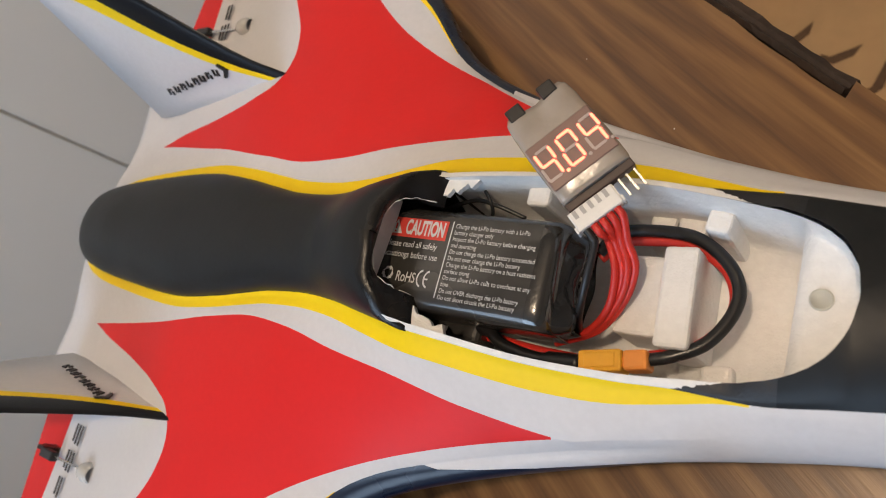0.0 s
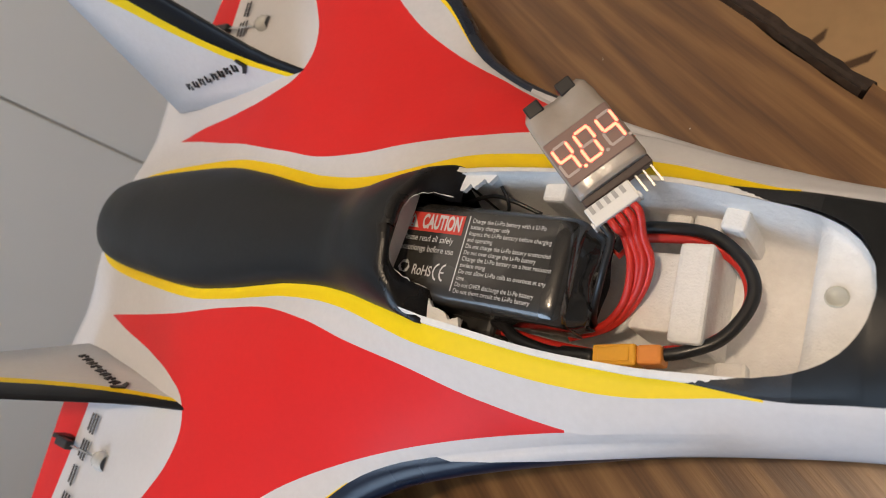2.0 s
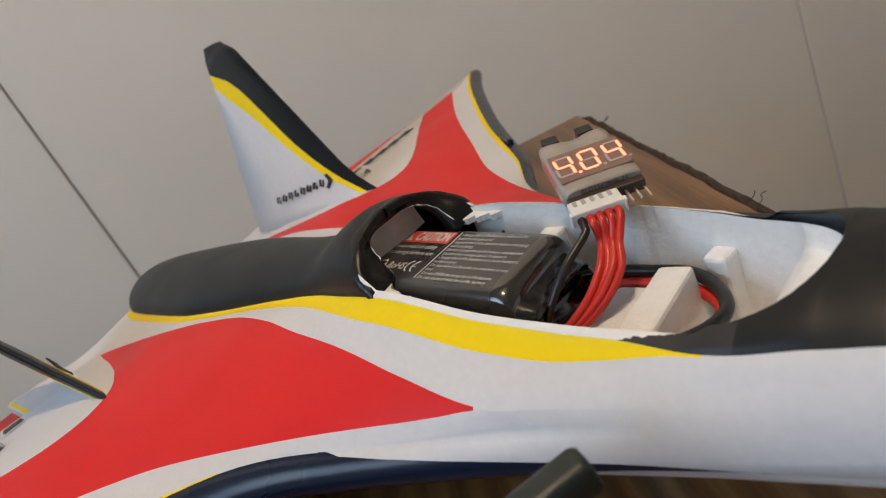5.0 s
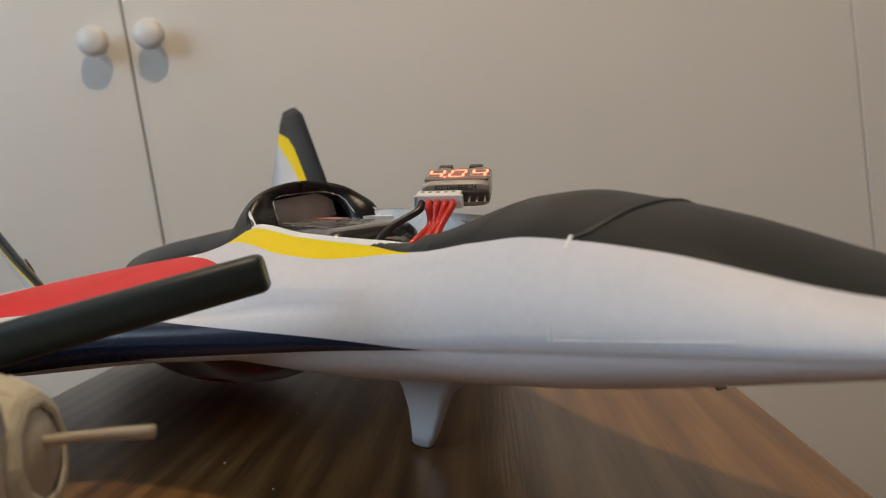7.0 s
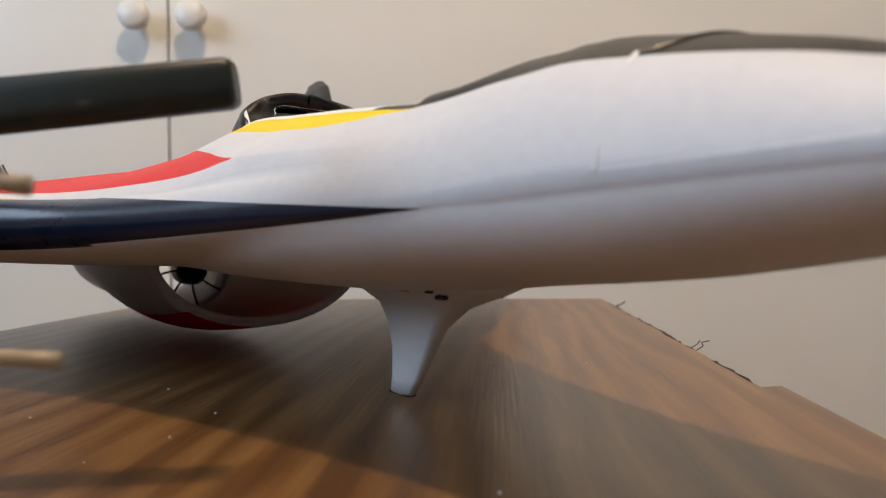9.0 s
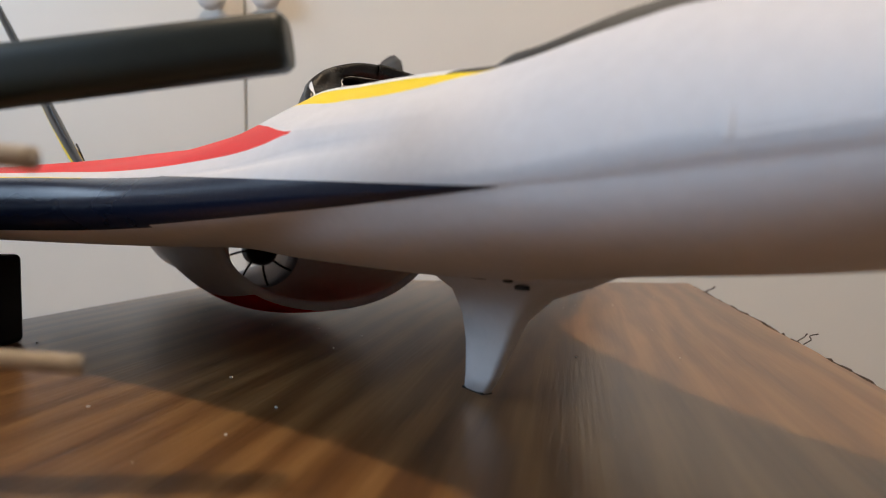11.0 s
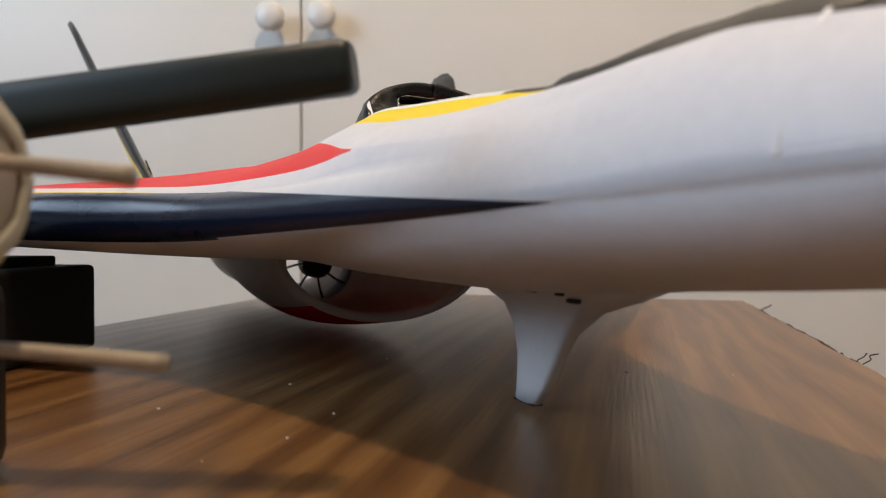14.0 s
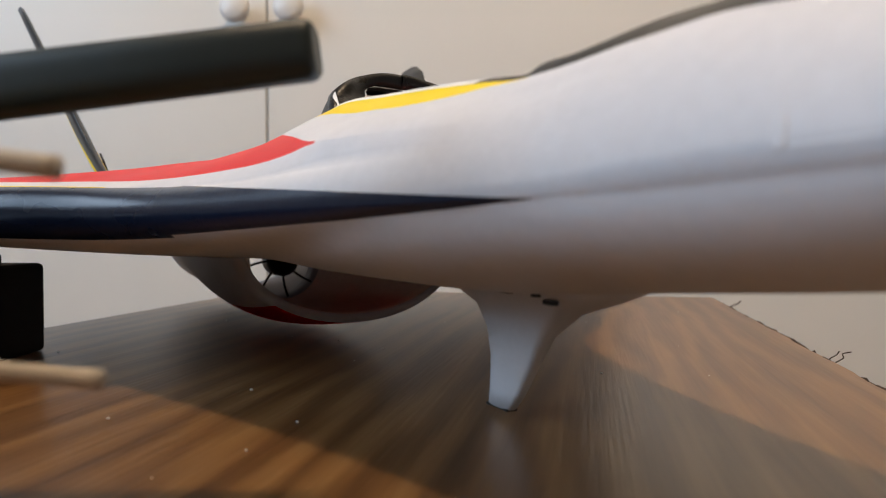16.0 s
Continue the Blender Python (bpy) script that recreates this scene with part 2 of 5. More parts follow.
def wedge_mat():
    """Black leading-edge stripe that runs out to a point along the nose."""
    m = foam_mat("white_with_black_point", (0.635, 0.63, 0.65), 0.5, 0.10, 0.05, 0.4)
    nt = m.node_tree
    mul = [n for n in nt.nodes if n.type == "MIX"][0]
    tc = [n for n in nt.nodes if n.type == "TEX_COORD"][0]
    sep = nt.nodes.new("ShaderNodeSeparateXYZ")
    nt.links.new(tc.outputs["Object"], sep.inputs[0])
    zz = nt.nodes.new("ShaderNodeMath")
    zz.operation = "SUBTRACT"
    zz.inputs[1].default_value = 0.0452
    nt.links.new(sep.outputs["Z"], zz.inputs[0])
    az = nt.nodes.new("ShaderNodeMath")
    az.operation = "ABSOLUTE"
    nt.links.new(zz.outputs[0], az.inputs[0])
    hh = nt.nodes.new("ShaderNodeMath")
    hh.operation = "MULTIPLY_ADD"
    hh.inputs[1].default_value, hh.inputs[2].default_value = -0.0062 / 0.109, 0.0062
    nt.links.new(sep.outputs["X"], hh.inputs[0])
    lt = nt.nodes.new("ShaderNodeMath")
    lt.operation = "LESS_THAN"
    nt.links.new(az.outputs[0], lt.inputs[0])
    nt.links.new(hh.outputs[0], lt.inputs[1])
    pick = nt.nodes.new("ShaderNodeMix")
    pick.data_type = "RGBA"
    pick.inputs["A"].default_value = (0.635, 0.63, 0.65, 1)
    pick.inputs["B"].default_value = (0.008, 0.014, 0.034, 1)
    nt.links.new(lt.outputs[0], pick.inputs["Factor"])
    nt.links.new(pick.outputs["Result"], mul.inputs["A"])
    rg = nt.nodes.new("ShaderNodeMapRange")
    rg.inputs["To Min"].default_value, rg.inputs["To Max"].default_value = 0.52, 0.28
    nt.links.new(lt.outputs[0], rg.inputs["Value"])
    nt.links.new(rg.outputs[0], nt.nodes["Principled BSDF"].inputs["Roughness"])
    return m


WEDGE = wedge_mat()


def wood_mat(name, dark, mid, light, turn):
    """Walnut-look laminate: long grain, streaks, cathedral figure, fine pores."""
    m = bpy.data.materials.new(name)
    m.use_nodes = True
    nt = m.node_tree
    b = nt.nodes["Principled BSDF"]
    tc = nt.nodes.new("ShaderNodeTexCoord")
    mp = nt.nodes.new("ShaderNodeMapping")
    mp.inputs["Rotation"].default_value = (0, 0, turn)
    nt.links.new(tc.outputs["Object"], mp.inputs["Vector"])
    st = nt.nodes.new("ShaderNodeMapping")
    st.inputs["Scale"].default_value = (2.2, 34, 1)
    nt.links.new(mp.outputs[0], st.inputs["Vector"])
    big = nt.nodes.new("ShaderNodeTexNoise")
    big.inputs["Scale"].default_value, big.inputs["Detail"].default_value, big.inputs["Distortion"].default_value = 2.2, 4, 0.6
    nt.links.new(st.outputs[0], big.inputs["Vector"])
    st2 = nt.nodes.new("ShaderNodeMapping")
    st2.inputs["Scale"].default_value = (12, 320, 1)
    nt.links.new(mp.outputs[0], st2.inputs["Vector"])
    fine = nt.nodes.new("ShaderNodeTexNoise")
    fine.inputs["Scale"].default_value, fine.inputs["Detail"].default_value = 2.0, 6
    nt.links.new(st2.outputs[0], fine.inputs["Vector"])
    wv = nt.nodes.new("ShaderNodeTexWave")
    wv.bands_direction = "Y"
    wv.inputs["Scale"].default_value, wv.inputs["Distortion"].default_value, wv.inputs["Detail"].default_value, wv.inputs["Detail Scale"].default_value = 9, 7, 3, 1.2
    st3 = nt.nodes.new("ShaderNodeMapping")
    st3.inputs["Scale"].default_value = (0.6, 2.6, 1)
    nt.links.new(mp.outputs[0], st3.inputs["Vector"])
    nt.links.new(st3.outputs[0], wv.inputs["Vector"])
    mx = nt.nodes.new("ShaderNodeMix")
    mx.inputs["Factor"].default_value = 0.25
    nt.links.new(big.outputs["Fac"], mx.inputs["A"])
    nt.links.new(wv.outputs["Fac"], mx.inputs["B"])
    mx2 = nt.nodes.new("ShaderNodeMix")
    mx2.inputs["Factor"].default_value = 0.28
    nt.links.new(mx.outputs["Result"], mx2.inputs["A"])
    nt.links.new(fine.outputs["Fac"], mx2.inputs["B"])
    cr = nt.nodes.new("ShaderNodeValToRGB")
    cr.color_ramp.elements[0].position, cr.color_ramp.elements[0].color = 0.30, (*dark, 1)
    cr.color_ramp.elements[1].position, cr.color_ramp.elements[1].color = 0.68, (*light, 1)
    e = cr.color_ramp.elements.new(0.48)
    e.color = (*mid, 1)
    nt.links.new(mx2.outputs["Result"], cr.inputs["Fac"])
    nt.links.new(cr.outputs[0], b.inputs["Base Color"])
    b.inputs["Roughness"].default_value = 0.37
    b.inputs["Coat Weight"].default_value, b.inputs["Coat Roughness"].default_value = 0.42, 0.32
    bp = nt.nodes.new("ShaderNodeBump")
    bp.inputs["Strength"].default_value, bp.inputs["Distance"].default_value = 0.35, 0.0006
    nt.links.new(fine.outputs["Fac"], bp.inputs["Height"])
    nt.links.new(bp.outputs[0], b.inputs["Normal"])
    return m


GRAIN = math.atan2(0.64, -0.77)
WOOD = wood_mat("walnut_laminate", (0.070, 0.028, 0.008), (0.158, 0.072, 0.021), (0.262, 0.138, 0.048), -GRAIN)


# ---- mesh helpers ----
def part(name, bm, material, parent=None, label="", smooth=False, m=None):
    me = bpy.data.meshes.new(name)
    bmesh.ops.recalc_face_normals(bm, faces=bm.faces)
    bm.to_mesh(me)
    bm.free()
    for x in (material if isinstance(material, (list, tuple)) else [material]):
        me.materials.append(x)
    if smooth:
        for p in me.polygons:
            p.use_smooth = True
    ob = new(name, me)
    if parent:
        ob.parent = parent
    if m is not None:
        ob.matrix_basis = m
    if label:
        tagged(ob, label)
    return ob


def box(bm, lo, hi, bevel=0.0, seg=2, m=None):
    lo, hi = Vector(lo), Vector(hi)
    r = bmesh.ops.create_cube(bm, size=1)["verts"]
    bmesh.ops.scale(bm, verts=r, vec=hi - lo)
    bmesh.ops.translate(bm, verts=r, vec=(lo + hi) / 2)
    if bevel:
        es = {e for v in r for e in v.link_edges}
        out = bmesh.ops.bevel(bm, geom=list(es), offset=bevel, segments=seg, affect="EDGES", profile=0.5)
        r = list({v for f in out["faces"] for v in f.verts} | {v for v in r if v.is_valid})
    if m is not None:
        bmesh.ops.transform(bm, matrix=m, verts=r)
    return r


def cyl(bm, a, b, r1, r2=None, seg=20, caps=True):
    a, b = Vector(a), Vector(b)
    m = Matrix.Translation((a + b) / 2) @ (b - a).to_track_quat("Z", "Y").to_matrix().to_4x4()
    return bmesh.ops.create_cone(bm, cap_ends=caps, segments=seg, radius1=r1, radius2=r1 if r2 is None else r2, depth=(b - a).length, matrix=m)["verts"]


def lathe(bm, profile, seg=32, m=None):
    """Turned solid: (radius, height) pairs round z."""
    rings = []
    for r, z in profile:
        rings.append([bm.verts.new((r * math.cos(2 * math.pi * k / seg), r * math.sin(2 * math.pi * k / seg), z)) for k in range(seg)])
    for a, b in zip(rings, rings[1:]):
        for k in range(seg):
            bm.faces.new((a[k], a[(k + 1) % seg], b[(k + 1) % seg], b[k]))
    bm.faces.new(rings[0][::-1])
    bm.faces.new(rings[-1])
    if m is not None:
        bmesh.ops.transform(bm, matrix=m, verts=[v for r in rings for v in r])


def smooth_line(pts, n):
    """Catmull-Rom through the points."""
    p = [Vector(q) for q in pts]
    p = [2 * p[0] - p[1]] + p + [2 * p[-1] - p[-2]]
    out = []
    for i in range(1, len(p) - 2):
        for k in range(n):
            t = k / n
            out.append(0.5 * (2 * p[i] + (p[i + 1] - p[i - 1]) * t + (2 * p[i - 1] - 5 * p[i] + 4 * p[i + 1] - p[i + 2]) * t * t + (3 * p[i] - p[i - 1] - 3 * p[i + 1] + p[i + 2]) * t ** 3))
    return out + [p[-2]]


def tube(bm, pts, r, seg=12, n=10):
    line = smooth_line(pts, n)
    rings, side = [], Vector((0.13, 0.31, 0.94))
    for i, p in enumerate(line):
        d = (line[min(i + 1, len(line) - 1)] - line[max(i - 1, 0)]).normalized()
        side = (side - d * side.dot(d)).normalized()
        up = d.cross(side)
        rr = r(i / (len(line) - 1)) if callable(r) else r
        rings.append([bm.verts.new(p + (side * math.cos(2 * math.pi * k / seg) + up * math.sin(2 * math.pi * k / seg)) * rr) for k in range(seg)])
    for a, b in zip(rings, rings[1:]):
        for k in range(seg):
            bm.faces.new((a[k], a[(k + 1) % seg], b[(k + 1) % seg], b[k]))
    bm.faces.new(rings[0][::-1])
    bm.faces.new(rings[-1])


def prism(bm, outline, z0, z1, m=None):
    lo = [bm.verts.new((x, y, z0)) for x, y in outline]
    hi = [bm.verts.new((x, y, z1)) for x, y in outline]
    bm.faces.new(lo[::-1])
    bm.faces.new(hi)
    n = len(lo)
    for k in range(n):
        bm.faces.new((lo[k], lo[(k + 1) % n], hi[(k + 1) % n], hi[k]))
    if m is not None:
        bmesh.ops.transform(bm, matrix=m, verts=lo + hi)


def thing(name, m, label, category, group="", kind=""):
    ob = new(name)
    ob.empty_display_size = 0.02
    ob.matrix_world = m
    return tagged(ob, label, category, group, kind)


def pchip(xs, ys):
    """Monotone cubic through the knots."""
    xs, ys = np.array(xs, float), np.array(ys, float)
    o = np.argsort(xs)
    xs, ys = xs[o], ys[o]
    h, d = np.diff(xs), np.diff(ys) / np.diff(xs)
    s = np.zeros(len(xs))
    for i in range(1, len(xs) - 1):
        if d[i - 1] * d[i] > 0:
            w1, w2 = 2 * h[i] + h[i - 1], h[i] + 2 * h[i - 1]
            s[i] = (w1 + w2) / (w1 / d[i - 1] + w2 / d[i])
    s[0], s[-1] = d[0], d[-1]

    def f(x):
        x = min(max(x, xs[0]), xs[-1])
        i = min(max(int(np.searchsorted(xs, x)) - 1, 0), len(h) - 1)
        t = (x - xs[i]) / h[i]
        return float((2 * t ** 3 - 3 * t * t + 1) * ys[i] + (t ** 3 - 2 * t * t + t) * h[i] * s[i] + (-2 * t ** 3 + 3 * t * t) * ys[i + 1] + (t ** 3 - t * t) * h[i] * s[i + 1])
    return f

# ---- room ----
def slab(name, lo, hi, material, label, m=ROOM, kind="structure", category="wall", bevel=0.0):
    bm = bmesh.new()
    box(bm, lo, hi, bevel)
    ob = part(name, bm, material)
    ob.matrix_world = m
    return tagged(ob, label, category, kind=kind)


FLOOR_Z, CEIL_Z = -0.62, 1.82
slab("floor", (-1.7, -3.2, FLOOR_Z - 0.05), (2.0, 0.7, FLOOR_Z), FLOORM, "brown wooden floor of the room", category="floor")
slab("ceiling", (-1.7, -3.2, CEIL_Z), (2.0, 0.7, CEIL_Z + 0.05), WALLM, "plain white painted ceiling", category="ceiling")
slab("wall_back", (-1.6, 0.6, FLOOR_Z), (1.9, 0.7, CEIL_Z), WALLM, "plain wall behind the cupboard")
slab("wall_right", (1.9, -3.2, FLOOR_Z), (2.0, 0.7, CEIL_Z), WALLM, "plain painted side wall")
slab("wall_behind", (-1.6, -3.2, FLOOR_Z), (1.9, -3.1, CEIL_Z), WALLM, "plain painted wall behind the viewer")
bm = bmesh.new()
box(bm, (-1.7, -3.2, FLOOR_Z), (-1.6, -2.25, CEIL_Z))
box(bm, (-1.7, -0.55, FLOOR_Z), (-1.6, 0.7, CEIL_Z))
box(bm, (-1.7, -2.25, FLOOR_Z), (-1.6, -0.55, 0.50))
box(bm, (-1.7, -2.25, 1.65), (-1.6, -0.55, CEIL_Z))
wl = part("wall_left", bm, WALLM)
wl.matrix_world = ROOM
tagged(wl, "painted wall with a window opening", "wall", kind="structure")

# cupboard with wide white doors
cup = thing("cupboard", ROOM, "large white cupboard with flat doors and round knobs", "cupboard")
bm = bmesh.new()
box(bm, (-1.27, 0.024, FLOOR_Z), (1.75, 0.6, 1.5))
part("carcass", bm, GAPM, cup)
for x0, x1 in ((-1.258, -0.2615), (-0.2585, 0.7235), (0.7265, 1.74)):
    bm = bmesh.new()
    box(bm, (x0, 0.0, FLOOR_Z + 0.04), (x1, 0.022, 1.49), 0.0012)
    door = part("door", bm, DOORM, cup)
    knobs = {-1.258: (-0.2945,), -0.2585: (-0.2255,), 0.7265: ()}[x0]
    for kx in knobs:
        bm = bmesh.new()
        lathe(bm, [(0.011, 0), (0.009, 0.004), (0.008, 0.010), (0.012, 0.014), (0.0175, 0.018), (0.0195, 0.022), (0.0185, 0.0265), (0.013, 0.030), (0.0001, 0.0312)], 40, pose(0, 0, 0, 90, 0, 0))
        part("knob", bm, KNOBM, door, "round white ceramic knob", True, pose(kx, 0.0, 0.327))

# table: a laminate board with a torn dark edging
TD, TN = Vector((-0.7692, 0.639, 0)), Vector((0.639, 0.7692, 0))


def tp(n, u, z=0.0):
    return TN * n + TD * u + Vector((0, 0, z))


def tline(n, u):
    p = tp(n, u)
    return (p.x, p.y)


table = thing("table", Matrix.Identity(4), "wood-grain laminate table with a worn, frayed edge", "table")
bm = bmesh.new()
N1, N0, U1, U0 = 0.1305, -0.188, 0.297, -0.42
jag = [tline(N0, U0), tline(0.136, U0), tline(0.137, -0.0145)]
rnd = random.Random(4)
jag += [tline(0.1305, -0.0165)]
for k in range(1, 40):
    u = -0.0165 + (U1 + 0.0165) * k / 40
    jag.append(tline(N1 + rnd.uniform(-0.0006, 0.0006), u))
jag += [tline(N1, U1), tline(N0, U1)]
prism(bm, jag, -0.028, 0.0)
part("tabletop", bm, WOOD, table, "brown wood-grain laminate top")
# edging that has come away along one side
bm = bmesh.new()
rows = []
for k in range(61):
    u = -0.013 + (U1 + 0.012) * k / 60
    w = 0.0085 + rnd.uniform(-0.0007, 0.0007)
    z = -0.0022 + rnd.uniform(-0.0006, 0.0006)
    rows.append([bm.verts.new(tp(N1 + 0.0012, u, -0.026)), bm.verts.new(tp(N1 + 0.0012 + rnd.uniform(-0.0003, 0.0003), u, z - 0.001)), bm.verts.new(tp(N1 + 0.003, u, z + rnd.uniform(0, 0.0011))), bm.verts.new(tp(N1 + 0.0045, u, z - 0.0016)),
                 bm.verts.new(tp(N1 + 0.006, u, z - 0.0012)), bm.verts.new(tp(N1 + w, u, z - 0.0024)), bm.verts.new(tp(N1 + w, u, -0.026))])
for a, b in zip(rows, rows[1:]):
    for k in range(7):
        bm.faces.new((a[k], a[(k + 1) % 7], b[(k + 1) % 7], b[k]))
bm.faces.new(rows[0])
bm.faces.new(rows[-1][::-1])
part("edging", bm, EDGEM, table, "dark frayed edging strip")
for u in (0.262, 0.075):
    for k in range(2):
        bm = bmesh.new()
        p = tp(N1 + 0.006, u + rnd.uniform(-0.006, 0.006), -0.003)
        pts = [p]
        for j in range(4):
            pts.append(pts[-1] + Vector((rnd.uniform(-0.001, 0.002), rnd.uniform(0.0, 0.0022), rnd.uniform(0.0, 0.0013))))
        tube(bm, pts, 0.00022, 5, 4)
        part("loose_thread", bm, EDGEM, table)
for n in (N0 + 0.03, N1 - 0.03):
    for u in (U0 + 0.03, U1 - 0.03):
        p = tp(n, u)
        bm = bmesh.new()
        box(bm, (p.x - 0.02, p.y - 0.02, FLOOR_Z), (p.x + 0.02, p.y + 0.02, -0.028), 0.002)
        part("leg", bm, WOOD, table)

bm = bmesh.new()
rnd = random.Random(21)
for k in range(46):
    p = tp(rnd.uniform(-0.17, 0.12), rnd.uniform(-0.2, 0.25), 0.0002)
    q = rnd.uniform(0.00015, 0.0004)
    box(bm, (-q, -q * 0.6, -0.0002), (q, q * 0.6, q * 0.5), 0, 1, Matrix.Translation(p) @ pose(0, 0, 0, 0, 0, rnd.uniform(0, 180)))
dust = part("dust", bm, JST)
tagged(dust, "pale specks of dust scattered on the table", "dust", kind="stuff")

# ---- the model jet ----
JET = pose(0, 0, 0.0014, -1.6234, 0, 0)
jet = thing("model_jet", JET, "white foam model jet with red, yellow and black paint, hatch removed", "model aircraft")

f_ye = pchip([0.236, 0.215, 0.19, 0.16, 0.143, 0.115, 0.095, 0.076, 0.05, 0.02, 0.0014, -0.0128, -0.0294, -0.0532, -0.08, -0.11, -0.15, -0.19, -0.214], [0.0015, 0.013, 0.0215, 0.0275, 0.030, 0.0345, 0.039, 0.044, 0.0525, 0.0635, 0.0712, 0.078, 0.0895, 0.118, 0.144, 0.172, 0.213, 0.257, 0.288])
f_zl = pchip([0.236, 0.19, 0.143, 0.108, 0.05, 0.0, -0.1, -0.2], [0.0495, 0.049, 0.0475, 0.046, 0.0455, 0.045, 0.045, 0.045])
f_ys = pchip([0.236, 0.215, 0.19, 0.16, 0.141, 0.115, 0.094, 0.08, 0.0625, 0.04, 0.01, -0.005, -0.025, -0.045, -0.06, -0.08, -0.095, -0.118, -0.147, -0.195, -0.236, -0.253, -0.260, -0.262], [0.0009, 0.008, 0.0135, 0.018, 0.0205, 0.0245, 0.0272, 0.0272, 0.0285, 0.029, 0.0275, 0.0264, 0.0234, 0.0203, 0.0194, 0.0203, 0.0226, 0.0265, 0.0294, 0.0270, 0.0225, 0.0165, 0.0090, 0.002])
f_zs = pchip([0.236, 0.215, 0.19, 0.16, 0.141, 0.115, 0.094, 0.08, 0.04, 0.0, -0.03, -0.08, -0.14, -0.2, -0.245, -0.262], [0.0495, 0.0510, 0.0550, 0.0632, 0.0668, 0.0668, 0.0658, 0.0675, 0.0715, 0.0755, 0.072, 0.066, 0.062, 0.057, 0.0525, 0.050])
f_zc = pchip([0.236, 0.215, 0.19, 0.16, 0.141, 0.126, 0.116, 0.10], [0.0500, 0.0532, 0.0580, 0.0680, 0.0728, 0.0754, 0.0752, 0.072])
f_zt = pchip([-0.0035, -0.012, -0.025, -0.055, -0.105, -0.186, -0.239, -0.255, -0.262], [0.0908, 0.0912, 0.0885, 0.0785, 0.0755, 0.072, 0.0675, 0.059, 0.051])
f_yi = pchip([0.236, 0.19, 0.141, 0.10, 0.0455, 0.0175, -0.0126, -0.040, -0.065, -0.085, -0.113, -0.155, -0.233, -0.245], [0.0011, 0.0155, 0.0235, 0.0325, 0.0462, 0.0445, 0.0402, 0.0368, 0.0326, 0.0313, 0.0348, 0.0425, 0.0511, 0.0522])
f_zi = pchip([0.236, 0.19, 0.141, 0.10, 0.0455, 0.02, 0.0, -0.03, -0.06, -0.1, -0.14, -0.2, -0.24, -0.262], [0.0499, 0.0572, 0.0661, 0.0637, 0.0592, 0.0635, 0.0662, 0.0674, 0.0672, 0.0655, 0.062, 0.0525, 0.045, 0.043])
f_yo = pchip([0.236, 0.19, 0.141, 0.10, 0.0455, -0.0075, -0.0577, -0.1, -0.15, -0.2, -0.214], [0.0013, 0.019, 0.0268, 0.0358, 0.0467, 0.0640, 0.0905, 0.128, 0.175, 0.229, 0.245])
f_zo = pchip([0.236, 0.19, 0.141, 0.10, 0.0455, 0.034, 0.0128, -0.03, -0.06, -0.1, -0.15, -0.2, -0.25], [0.0498, 0.0553, 0.0622, 0.0600, 0.0584, 0.0567, 0.0553, 0.0540, 0.0545, 0.0545, 0.0535, 0.0495, 0.0450])
f_wb = pchip([0.24, 0.225, 0.19, 0.14, 0.12, 0.108, 0.08, 0.04, 0.0, -0.03, -0.06, -0.1, -0.25], [0.0006, 0.0014, 0.0034, 0.0036, 0.0028, 0.0016, 0.0026, 0.0048, 0.0068, 0.0095, 0.014, 0.018, 0.020])
f_tb = pchip([0.24, 0.19, 0.14, 0.108, 0.08, 0.04, 0.0, -0.05, -0.25], [0.0004, 0.0025, 0.0055, 0.0058, 0.0062, 0.0064, 0.0064, 0.0068, 0.0065])
f_tw = pchip([0.24, 0.115, 0.09, 0.05, 0.0, -0.05, -0.15, -0.215], [0.0006, 0.0008, 0.0030, 0.0074, 0.0108, 0.0130, 0.0115, 0.0040])
f_zb = pchip([0.236, 0.215, 0.19, 0.16, 0.137, 0.10, 0.072, 0.05, 0.0, -0.04, -0.062, -0.09, -0.2, -0.262], [0.0488, 0.0462, 0.0425, 0.0375, 0.0342, 0.0312, 0.0288, 0.0282, 0.0285, 0.031, 0.040, 0.046, 0.044, 0.040])
f_wf = pchip([0.236, 0.19, 0.143, 0.10, 0.05, 0.0, -0.05, -0.25], [0.0015, 0.0215, 0.0300, 0.037, 0.048, 0.055, 0.058, 0.058])
f_yy = pchip([0.236, 0.11, 0.094, 0.075, 0.05, 0.0, -0.05, -0.1, -0.16, -0.22, -0.262], [0.0003, 0.0004, 0.0006, 0.0040, 0.0062, 0.0066, 0.0056, 0.0052, 0.0046, 0.0044, 0.0030])
f_yh = pchip([-0.0035, 0.01, 0.04, 0.0625, 0.08, 0.0966, 0.105, 0.1105, 0.1140, 0.1157, 0.1165], [0.0244, 0.0255, 0.0272, 0.0265, 0.0246, 0.0220, 0.0188, 0.0150, 0.0102, 0.0058, 0.0004])
HX0, HX1 = -0.0035, 0.1165
TE_X = -0.2135


